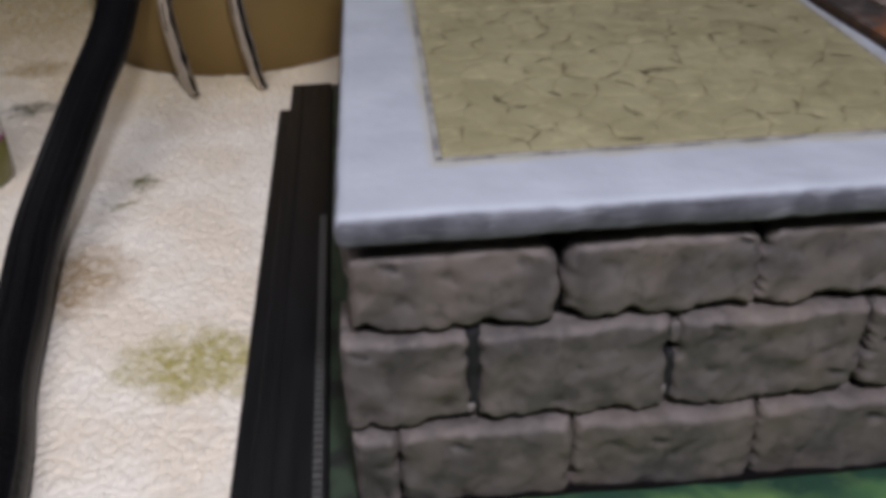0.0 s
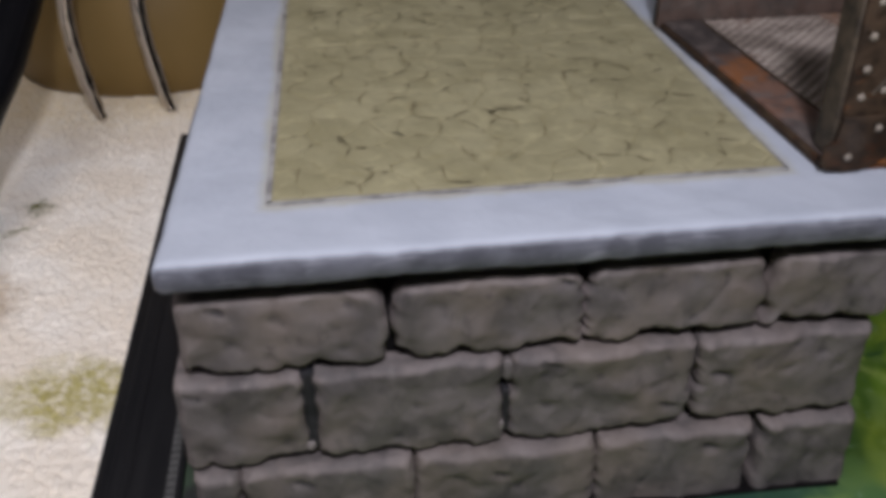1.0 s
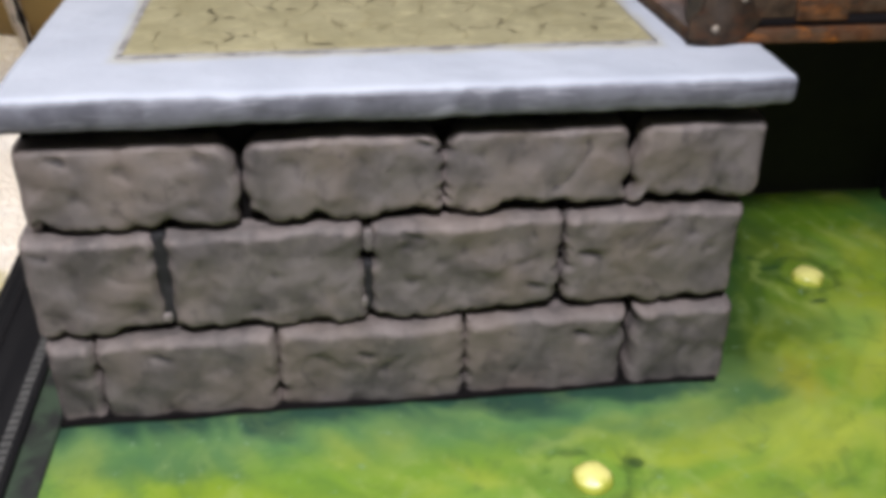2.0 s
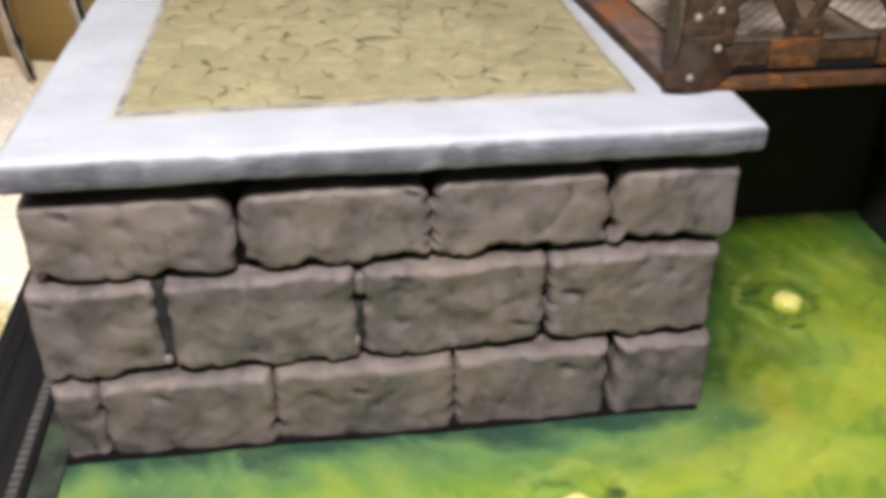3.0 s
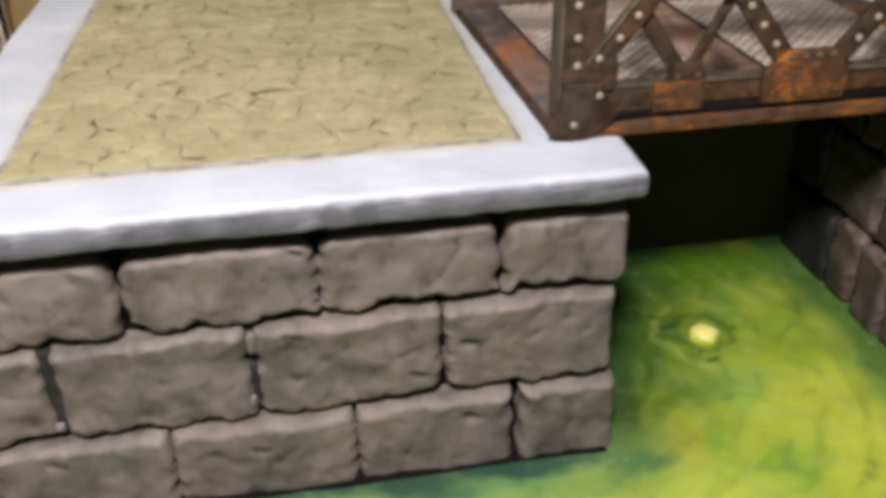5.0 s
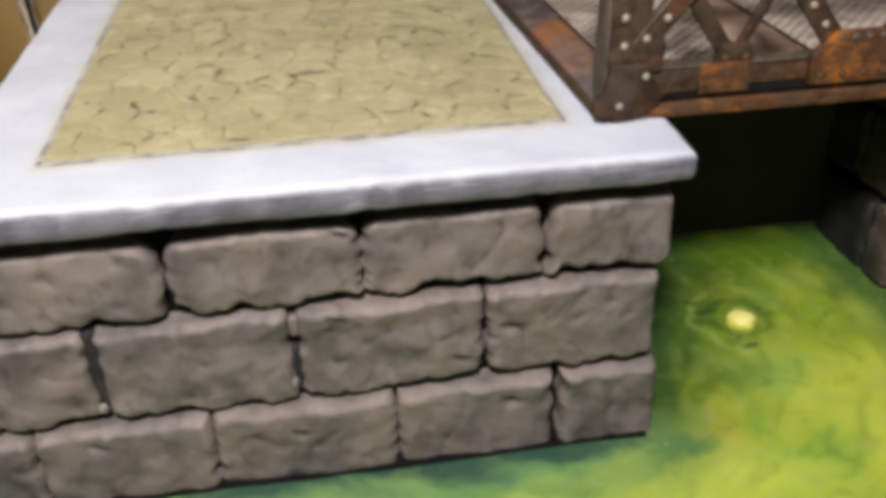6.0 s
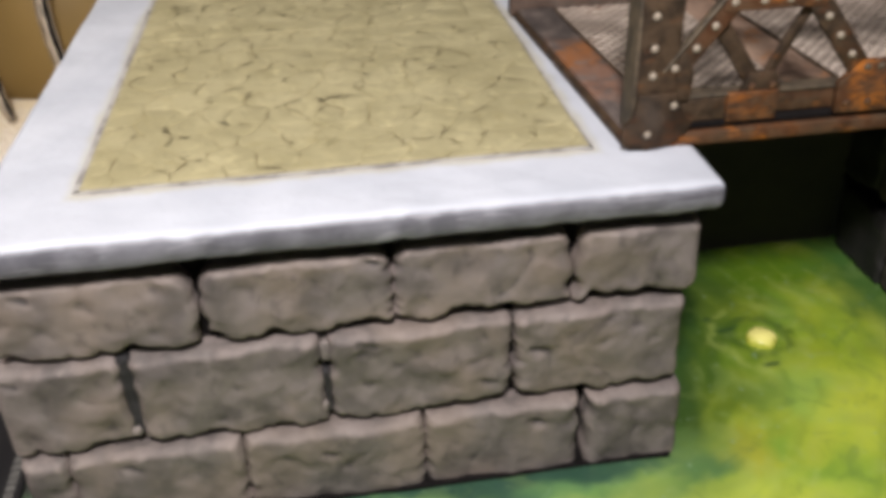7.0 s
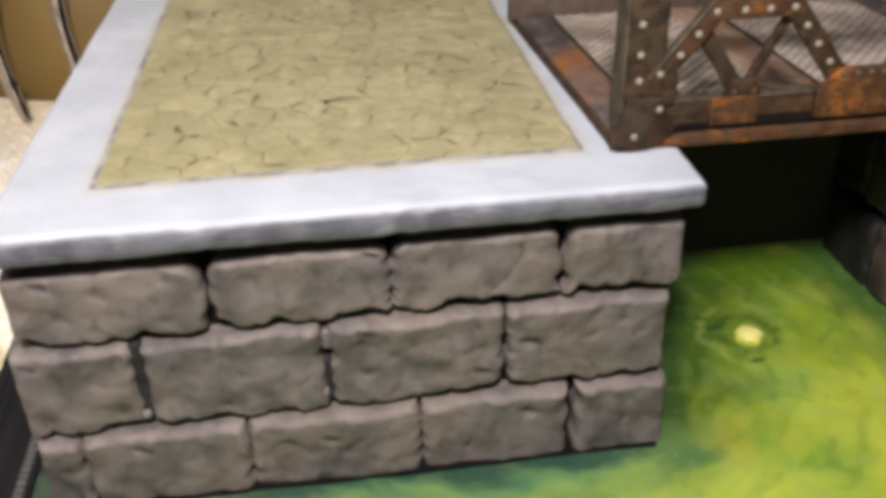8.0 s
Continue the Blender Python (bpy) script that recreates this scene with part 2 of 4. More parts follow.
TAN = n.done(n.mix(n.noise(40, 3), (0.20, 0.128, 0.036), (0.24, 0.156, 0.047)), 0.5, n.bump(n.noise(900), 0.0001, 0.3))

n = Nodes("bottle_label_white")
BOTTLE_LABEL = n.done(n.mix(n.noise(500), (0.62, 0.62, 0.62), (0.74, 0.74, 0.73)), 0.5)
n = Nodes("bottle_band_magenta")
BOTTLE_BAND = n.done(n.mix(n.noise(500), (0.24, 0.02, 0.14), (0.33, 0.04, 0.2)), 0.5)
n = Nodes("bottle_paint_olive")
BOTTLE_BODY = n.done(n.mix(n.noise(120), (0.13, 0.12, 0.03), (0.2, 0.19, 0.06)), 0.2)

n = Nodes("stained_light_tinted_towelling")
stray = n.vmath("ADD", n.where, n.vmath("MULTIPLY", n.vmath("SUBTRACT", n.node("ShaderNodeTexNoise", 1, Vector=n.where, Scale=180.0, Detail=4.0), (0.5, 0.5, 0.5)), (0.016, 0.016, 0.0)))
cloth = n.mix(n.step(n.noise(55, 4), 0.35, 0.7), (0.84, 0.76, 0.64), (0.92, 0.87, 0.78))
cloth = n.mix(n.math("MULTIPLY", n.step(n.noise(420, 4, 0.65), 0.54, 0.72), 0.16), cloth, (0.66, 0.60, 0.52))
speckled = n.math("MULTIPLY_ADD", n.step(n.noise(430, 4, 0.7), 0.36, 0.60), 0.55, 0.45)
for (sx, sy, wide, deep), shade, amount in (
        # yellow patch: light thrown back by the tub, put into the cloth's colour
        ((-0.060, 0.215, 0.075, 0.050), (0.80, 0.67, 0.42), 0.75),
        ((-0.036, 0.052, 0.020, 0.014), (0.40, 0.35, 0.10), 0.95),
        ((-0.0612, 0.1305, 0.0050, 0.0045), (0.13, 0.13, 0.03), 0.95),
        ((-0.0635, 0.1195, 0.0035, 0.0035), (0.24, 0.23, 0.06), 0.85),
        # brown patch: stain and the cable's soft shadow, both in colour
        ((-0.0665, 0.084, 0.015, 0.018), (0.38, 0.26, 0.13), 0.9),
        ((-0.109, 0.190, 0.011, 0.008), (0.05, 0.06, 0.02), 0.95),
        ((-0.116, 0.225, 0.014, 0.010), (0.30, 0.20, 0.07), 0.8),
        # broad tan patch: dim warm light at the far end, put into colour
        ((-0.140, 0.330, 0.110, 0.145), (0.60, 0.45, 0.16), 0.85)):
    far = n.vmath("LENGTH", n.vmath("MULTIPLY", n.vmath("SUBTRACT", stray, (sx, sy, 0.0)), (1 / wide, 1 / deep, 0.0)))
    cloth = n.mix(n.math("MULTIPLY", n.math("MULTIPLY", n.step(far, 1.05, 0.3), speckled), amount), cloth, shade)
TOWELLING = n.done(cloth, 0.95, n.bump(n.noise(700, 3, 0.5), 0.0004, 0.5))

# poured paint: blended pools of colour, brushed round the pier's corner, teal where it meets the stone
n = Nodes("green_slime_paint")
x, y, z = n.xyz()
wobble = n.math("MULTIPLY", n.math("SUBTRACT", n.noise(80, 3), 0.5), 0.012)
dx, dy = n.math("SUBTRACT", x, 0.070), n.math("SUBTRACT", y, 0.030)
ring = n.math("ADD", n.math("SQRT", n.math("ADD", n.math("MULTIPLY", dx, dx), n.math("MULTIPLY", dy, dy))), n.math("MULTIPLY", wobble, 0.6))
turn = n.math("ARCTAN2", dy, dx)
swirl = n.join(n.math("MULTIPLY", ring, 110.0), n.math("MULTIPLY", turn, 1.5), 0.0)
streaks, brush = n.noise(1.1, 3, 0.5, 0.4, swirl), n.noise(2.6, 1, 0.4, 0.2, swirl)
stray = n.vmath("ADD", n.where, n.vmath("MULTIPLY", n.vmath("SUBTRACT", n.node("ShaderNodeTexNoise", 1, Vector=n.where, Scale=95.0, Detail=4.0, Distortion=0.4), (0.5, 0.5, 0.5)), (0.017, 0.017, 0.0)))
paint = n.mix(n.step(streaks, 0.34, 0.62), (0.17, 0.29, 0.034), (0.28, 0.35, 0.036))
for (sx, sy, wide, deep), shade, amount in (
        # first patch, dark green at the back: edge of the bridge's shadow, in colour
        ((0.1280, 0.045, 0.030, 0.013), (0.075, 0.15, 0.006), 0.95),
        ((0.1030, 0.026, 0.009, 0.020), (0.095, 0.15, 0.008), 0.85),
        ((0.1135, 0.0235, 0.014, 0.011), (0.115, 0.20, 0.012), 0.8),
        ((0.1300, 0.018, 0.013, 0.016), (0.24, 0.33, 0.02), 0.7),
        ((0.1195, 0.0065, 0.010, 0.008), (0.20, 0.35, 0.07), 0.8),
        ((0.1095, 0.0095, 0.007, 0.005), (0.15, 0.24, 0.045), 0.75),
        ((0.1020, 0.0080, 0.005, 0.005), (0.25, 0.30, 0.02), 0.7),
        ((0.1290, -0.003, 0.015, 0.022), (0.39, 0.45, 0.045), 0.9),
        ((0.1020, -0.003, 0.006, 0.006), (0.32, 0.325, 0.03), 0.85),
        ((0.0935, -0.0050, 0.007, 0.0035), (0.10, 0.20, 0.045), 0.8),
        ((0.1040, -0.0150, 0.014, 0.008), (0.37, 0.44, 0.055), 0.9),
        ((0.0860, -0.0105, 0.012, 0.0035), (0.21, 0.27, 0.045), 0.7),
        ((0.0450, -0.0150, 0.038, 0.0065), (0.15, 0.265, 0.022), 0.85),
        ((0.0130, -0.0120, 0.013, 0.006), (0.06, 0.135, 0.04), 0.8),
        ((0.0150, -0.0175, 0.020, 0.005), (0.20, 0.30, 0.014), 0.8),
        ((0.0640, -0.0200, 0.011, 0.007), (0.13, 0.25, 0.035), 0.7)):
    far = n.vmath("LENGTH", n.vmath("MULTIPLY", n.vmath("SUBTRACT", stray, (sx, sy, 0.0)), (1 / wide, 1 / deep, 0.0)))
    paint = n.mix(n.math("MULTIPLY", n.step(far, 1.15, 0.25), amount), paint, shade)
mottle, smear = n.noise(120, 5, 0.62, 1.0), n.noise(330, 4, 0.6, 0.6)
paint = n.mix(n.math("MULTIPLY", n.step(brush, 0.50, 0.80), 0.30), paint, (0.31, 0.365, 0.075))
paint = n.mix(n.math("MULTIPLY", n.step(brush, 0.50, 0.22), 0.35), paint, (0.075, 0.155, 0.024))
paint = n.mix(n.math("MULTIPLY", n.step(mottle, 0.50, 0.72), 0.30), paint, (0.29, 0.36, 0.085))
paint = n.mix(n.math("MULTIPLY", n.step(mottle, 0.50, 0.28), 0.30), paint, (0.085, 0.170, 0.038))
paint = n.mix(n.math("MULTIPLY", n.step(smear, 0.56, 0.72), 0.22), paint, (0.36, 0.41, 0.13))
paint = n.mix(n.math("MULTIPLY", n.step(smear, 0.42, 0.26), 0.18), paint, (0.055, 0.120, 0.022))
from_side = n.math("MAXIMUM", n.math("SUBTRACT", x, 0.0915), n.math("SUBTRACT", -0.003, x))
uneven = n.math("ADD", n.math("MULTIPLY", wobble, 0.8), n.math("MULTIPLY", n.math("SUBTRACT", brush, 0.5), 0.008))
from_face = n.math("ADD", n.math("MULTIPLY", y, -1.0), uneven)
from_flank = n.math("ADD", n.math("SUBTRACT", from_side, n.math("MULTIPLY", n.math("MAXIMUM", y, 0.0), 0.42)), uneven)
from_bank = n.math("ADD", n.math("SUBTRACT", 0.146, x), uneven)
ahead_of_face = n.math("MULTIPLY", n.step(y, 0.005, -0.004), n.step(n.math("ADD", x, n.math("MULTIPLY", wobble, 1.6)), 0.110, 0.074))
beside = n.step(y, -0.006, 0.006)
# darker green by the flank: paint, with the pier's soft shadow put in
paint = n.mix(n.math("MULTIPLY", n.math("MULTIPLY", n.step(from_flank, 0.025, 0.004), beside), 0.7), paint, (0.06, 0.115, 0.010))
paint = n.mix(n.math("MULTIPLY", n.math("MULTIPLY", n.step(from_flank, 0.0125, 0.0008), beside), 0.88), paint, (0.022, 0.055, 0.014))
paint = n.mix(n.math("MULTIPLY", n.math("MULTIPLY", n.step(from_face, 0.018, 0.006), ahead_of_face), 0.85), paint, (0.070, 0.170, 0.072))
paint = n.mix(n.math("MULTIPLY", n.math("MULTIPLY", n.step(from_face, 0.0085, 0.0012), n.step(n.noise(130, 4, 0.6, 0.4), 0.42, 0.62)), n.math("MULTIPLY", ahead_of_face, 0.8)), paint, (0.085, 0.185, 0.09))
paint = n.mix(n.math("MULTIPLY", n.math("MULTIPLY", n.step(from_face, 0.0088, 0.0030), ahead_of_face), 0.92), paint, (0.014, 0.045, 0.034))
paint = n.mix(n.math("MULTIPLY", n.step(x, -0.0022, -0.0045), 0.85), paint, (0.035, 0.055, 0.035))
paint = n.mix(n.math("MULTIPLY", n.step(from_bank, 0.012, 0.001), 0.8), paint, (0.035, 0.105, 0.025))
for bx, by in ((0.1171, 0.0224), (0.0673, -0.0201)):
    away = n.vmath("MULTIPLY", n.vmath("SUBTRACT", n.where, (bx, by, 0.0)), (1.0, 1.0, 0.0))
    reach = n.math("ADD", n.vmath("LENGTH", away), n.math("MULTIPLY", wobble, 0.8))
    reach = n.math("ADD", reach, n.math("MULTIPLY", n.math("SUBTRACT", smear, 0.5), 0.0030))
    broken = n.step(n.noise(170, 3, 0.5, 0.5), 0.40, 0.54)
    ripple = n.math("MULTIPLY", n.math("MULTIPLY", n.step(reach, 0.0044, 0.0056), n.step(reach, 0.0078, 0.0060)), broken)
    paint = n.mix(n.math("MULTIPLY", ripple, 0.55), paint, (0.030, 0.070, 0.014))
    fringe = n.math("MULTIPLY", n.math("MULTIPLY", n.step(reach, 0.0072, 0.0084), n.step(reach, 0.0105, 0.0088)), broken)
    paint = n.mix(n.math("MULTIPLY", fringe, 0.30), paint, (0.33, 0.40, 0.10))
    close = n.math("MULTIPLY", n.step(reach, 0.0034, 0.0026), 0.55)
    paint = n.mix(close, paint, (0.12, 0.19, 0.02))
paint = n.mix(n.math("MULTIPLY", n.step(mottle, 0.52, 0.66), 0.14), paint, (0.24, 0.34, 0.10))
paint = n.mix(n.math("MULTIPLY", n.step(mottle, 0.47, 0.33), 0.16), paint, (0.030, 0.085, 0.035))
# a few dark dashes of the brush beside the bubbles
for sx, sy, wide, deep in ((0.1160, 0.0158, 0.0017, 0.0007), (0.1098, 0.0300, 0.0011, 0.0006), (0.1120, 0.0262, 0.0024, 0.0005), (0.0738, -0.0178, 0.0013, 0.0012)):
    far = n.vmath("LENGTH", n.vmath("MULTIPLY", n.vmath("SUBTRACT", n.vmath("ADD", n.where, n.vmath("MULTIPLY", n.join(smear, mottle, 0.0), (0.0016, 0.0016, 0.0))), (sx + 0.0008, sy + 0.0008, 0.0)), (1 / wide, 1 / deep, 0.0)))
    paint = n.mix(n.math("MULTIPLY", n.step(far, 1.2, 0.5), 0.75), paint, (0.020, 0.050, 0.018))
flecks = n.math("MULTIPLY", n.step(n.noise(520, 3, 0.6), 0.62, 0.72), n.step(n.math("MINIMUM", from_face, from_flank), 0.014, 0.002))
paint = n.mix(n.math("MULTIPLY", flecks, 0.4), paint, (0.22, 0.33, 0.20))
relief = n.noise(380, 4, 0.6, 0.4)
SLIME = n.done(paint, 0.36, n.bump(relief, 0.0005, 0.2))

n = Nodes("yellow_bubble_paint")
x, y, z = n.xyz()
BUBBLE = n.done(n.mix(n.step(n.math("ADD", z, n.math("MULTIPLY", n.math("SUBTRACT", n.noise(450, 3), 0.5), 0.0022)), 0.0005, 0.0017), (0.40, 0.43, 0.05), (0.74, 0.70, 0.22)), 0.35)

n = Nodes("desk_wood")
WOOD = n.done(n.mix(n.noise(12, 4, 0.6, 0.5, n.vmath("MULTIPLY", n.where, (1.0, 8.0, 8.0))), (0.20, 0.12, 0.06), (0.32, 0.20, 0.11)), 0.5)


# ---------------------------------------------------------------- mesh helpers
def thing(name, at, label, category, group="", kind=""):
    ob = new(name)
    ob.location = at
    ob.empty_display_size = 0.01
    return tagged(ob, label, category, group, kind)


def part(name, bm, material, parent=None, label="", smooth=True):
    """Links a bmesh, given in world metres, as one mesh object under a thing or a part."""
    data = bpy.data.meshes.new(name)
    bmesh.ops.recalc_face_normals(bm, faces=bm.faces)
    bm.to_mesh(data)
    bm.free()
    data.materials.append(material)
    for face in data.polygons:
        face.use_smooth = smooth
    ob = new(name, data)
    if parent:
        ob.parent = parent
        if parent.type == "EMPTY":
            ob.matrix_parent_inverse = Matrix.Translation(parent.location).inverted()
    if label:
        ob["label"] = label
    return ob


def box(bm, x0, x1, y0, y1, z0, z1, bevel=0.0):
    made = bmesh.ops.create_cube(bm, size=1.0)["verts"]
    for v in made:
        v.co = Vector((x0 + (v.co.x + 0.5) * (x1 - x0), y0 + (v.co.y + 0.5) * (y1 - y0), z0 + (v.co.z + 0.5) * (z1 - z0)))
    if bevel:
        edges = list({e for v in made for e in v.link_edges})
        bmesh.ops.bevel(bm, geom=edges, offset=bevel, segments=2, affect="EDGES", profile=0.6)
    return bm


def boxed(*sizes, bevel=0.0):
    return box(bmesh.new(), *sizes, bevel=bevel)


def rough_block(x0, x1, y0, y1, z0, z1, cell=0.0007, rounded=0.0012, lumps=0.0005, grain=0.00015, wave=0.0, seed=0.0):
    """A carved block: a box with rounded edges, broad lumps and fine grain; wave bends its edges."""
    bm = bmesh.new()
    low, high = Vector((x0, y0, z0)), Vector((x1, y1, z1))
    counts = [max(3, round((b - a) / cell)) for a, b in zip(low, high)]
    size = high - low
    shift = Vector((seed * 3.7, seed * 1.9, seed * 5.3))
    radii = [min(r, s / 2.2) for r, s in zip((rounded, rounded, rounded), size)]
    verts = {}

    def corner(i, j, k):
        key = (i, j, k)
        if key not in verts:
            p = Vector([low[a] + size[a] * key[a] / counts[a] for a in range(3)])
            core = Vector([min(max(p[a], low[a] + radii[a]), high[a] - radii[a]) for a in range(3)])
            out = Vector([(p[a] - core[a]) / radii[a] for a in range(3)])
            way = out.normalized() if out.length > 1e-9 else Vector((0, 0, 0))
            if out.length > 1e-9:
                reach = min(1.0, max(abs(c) for c in out))
                p = core + Vector([way[a] * radii[a] * reach for a in range(3)])
            edge = sum(1 for c in out if abs(c) > 0.3)
            big = noise.noise(p * 130 + shift) + 0.5 * noise.noise(p * 310 + shift)
            small = noise.noise(p * 900 + shift) + 0.5 * noise.noise(p * 1800 + shift)
            push = lumps * big + grain * small
            p = p + Vector((way.x * 0.4, way.y, way.z)) * push
            if edge > 1:
                p = p - way * lumps * 1.2 * max(0.0, noise.noise(p * 380 + shift * 2))
            if wave:
                near_side = (abs(p.z - z0) < rounded * 1.5) or (abs(p.z - z1) < rounded * 1.5)
                p.z += wave * noise.noise(Vector((p.x * 160, seed, 0.0))) * (1.0 if near_side else 0.6)
                p.x += wave * 0.6 * noise.noise(Vector((seed, p.z * 220, 3.0)))
            verts[key] = bm.verts.new(p)
        return verts[key]

    for axis in range(3):
        u, v = [a for a in range(3) if a != axis]
        for end in (0, counts[axis]):
            for i in range(counts[u]):
                for j in range(counts[v]):
                    quad = []
                    for di, dj in ((0, 0), (1, 0), (1, 1), (0, 1)):
                        key = [0, 0, 0]
                        key[axis], key[u], key[v] = end, i + di, j + dj
                        quad.append(corner(*key))
                    bm.faces.new(quad)
    return bm


def disc_stack(bm, rings, centre, sides=24, cap_low=True, cap_high=True):
    """A turned shape: rings of (radius, z) about a vertical axis."""
    loops = []
    for radius, height in rings:
        loops.append([bm.verts.new((centre[0] + radius * math.cos(math.tau * k / sides), centre[1] + radius * math.sin(math.tau * k / sides), height)) for k in range(sides)])
    for a, b in zip(loops, loops[1:]):
        for k in range(sides):
            bm.faces.new((a[k], a[(k + 1) % sides], b[(k + 1) % sides], b[k]))
    if cap_low:
        bm.faces.new(loops[0])
    if cap_high:
        bm.faces.new(loops[-1])
    return bm


def smooth_line(points, per_span=10):
    """Catmull-Rom through the points."""
    pts = [Vector(p) for p in points]
    pts = [2 * pts[0] - pts[1]] + pts + [2 * pts[-1] - pts[-2]]
    line = []
    for a, b, c, d in zip(pts, pts[1:], pts[2:], pts[3:]):
        for k in range(per_span):
            t = k / per_span
            line.append(0.5 * (2 * b + (c - a) * t + (2 * a - 5 * b + 4 * c - d) * t * t + (3 * b - a - 3 * c + d) * t ** 3))
    return line + [pts[-2]]


def tube(line, radius, sides=16, flat=1.0):
    """A round bar along a line; radius is a number or one for each point."""
    bm = bmesh.new()
    radii = radius if isinstance(radius, list) else [radius] * len(line)
    side = Vector((1, 0, 0))
    loops = []
    for k, p in enumerate(line):
        ahead = (line[min(k + 1, len(line) - 1)] - line[max(k - 1, 0)]).normalized()
        side = (side - ahead * side.dot(ahead)).normalized()
        up = ahead.cross(side)
        loops.append([bm.verts.new(p + radii[k] * (side * math.cos(math.tau * s / sides) + flat * up * math.sin(math.tau * s / sides))) for s in range(sides)])
    for a, b in zip(loops, loops[1:]):
        for s in range(sides):
            bm.faces.new((a[s], a[(s + 1) % sides], b[(s + 1) % sides], b[s]))
    bm.faces.new(loops[0])
    bm.faces.new(loops[-1])
    return bm


# ---------------------------------------------------------------- the desk
def desk():
    ob = tagged(part("desktop", boxed(-0.38, 0.40, -0.26, 0.50, -0.045, -0.019, bevel=0.003), WOOD), "plain brown wooden desktop under a towel", "desktop", kind="structure")
    return ob


desk()

TOWEL_Z = -0.0145


def towel_height(x, y):
    swell = noise.noise(Vector((x * 9, y * 9, 0.3))) * 0.0016 + noise.noise(Vector((x * 28, y * 28, 1.0))) * 0.0007
    return TOWEL_Z + swell


def towel():
    ob = thing("towel", (-0.06, 0.12, -0.019), "white terry towel with olive and brown paint stains", "towel")
    bm = bmesh.new()
    nx, ny = 120, 150
    x0, x1, y0, y1 = -0.36, 0.37, -0.24, 0.48
    tops = [[bm.verts.new((x0 + (x1 - x0) * i / nx, y0 + (y1 - y0) * j / ny, towel_height(x0 + (x1 - x0) * i / nx, y0 + (y1 - y0) * j / ny))) for j in range(ny + 1)] for i in range(nx + 1)]
    for i in range(nx):
        for j in range(ny):
            bm.faces.new((tops[i][j], tops[i + 1][j], tops[i + 1][j + 1], tops[i][j + 1]))
    rim = [e for e in bm.edges if e.is_boundary]
    skirt = bmesh.ops.extrude_edge_only(bm, edges=rim)["geom"]
    for v in skirt:
        if isinstance(v, bmesh.types.BMVert):
            v.co.z = -0.0188
    part("cloth", bm, TOWELLING, ob)
    # loops of the pile where the cloth shows
    rng = random.Random(4)
    verts, faces = [], []
    pitch = 0.0017
    for a in range(round(0.185 / pitch)):
        for b in range(round(0.40 / pitch)):
            px = -0.205 + a * pitch + rng.uniform(-0.5, 0.5) * pitch
            py = -0.01 + b * pitch + rng.uniform(-0.5, 0.5) * pitch
            pz = towel_height(px, py) - 0.0002
            turn, lean = rng.uniform(0, math.tau), rng.uniform(-0.5, 0.5)
            wide, deep = rng.uniform(0.0010, 0.0019), rng.uniform(0.0008, 0.0013)
            tall = rng.uniform(0.0004, 0.0008) + 0.0008 * max(0.0, noise.noise(Vector((px * 240, py * 240, 0))))
            cx, sx = math.cos(turn), math.sin(turn)
            base = len(verts)
            for scale, w in ((1.0, 0.0), (0.72, 0.7)):
                for k in range(6):
                    u, v = scale * wide * math.cos(k * math.tau / 6), scale * deep * math.sin(k * math.tau / 6)
                    verts.append((px + u * cx - v * sx + lean * tall * w * cx, py + u * sx + v * cx + lean * tall * w * sx, pz + tall * w))
            verts.append((px + lean * tall * cx, py + lean * tall * sx, pz + tall))
            for k in range(6):
                faces.append((base + k, base + (k + 1) % 6, base + 6 + (k + 1) % 6, base + 6 + k))
                faces.append((base + 6 + k, base + 6 + (k + 1) % 6, base + 12))
    data = bpy.data.meshes.new("nap")
    data.from_pydata(verts, [], faces)
    data.materials.append(TOWELLING)
    for face in data.polygons:
        face.use_smooth = True
    pile = new("nap", data)
    pile.parent = ob
    pile.matrix_parent_inverse = Matrix.Translation(ob.location).inverted()
    tagged(pile, "fuzzy terry loops", kind="stuff")


towel()


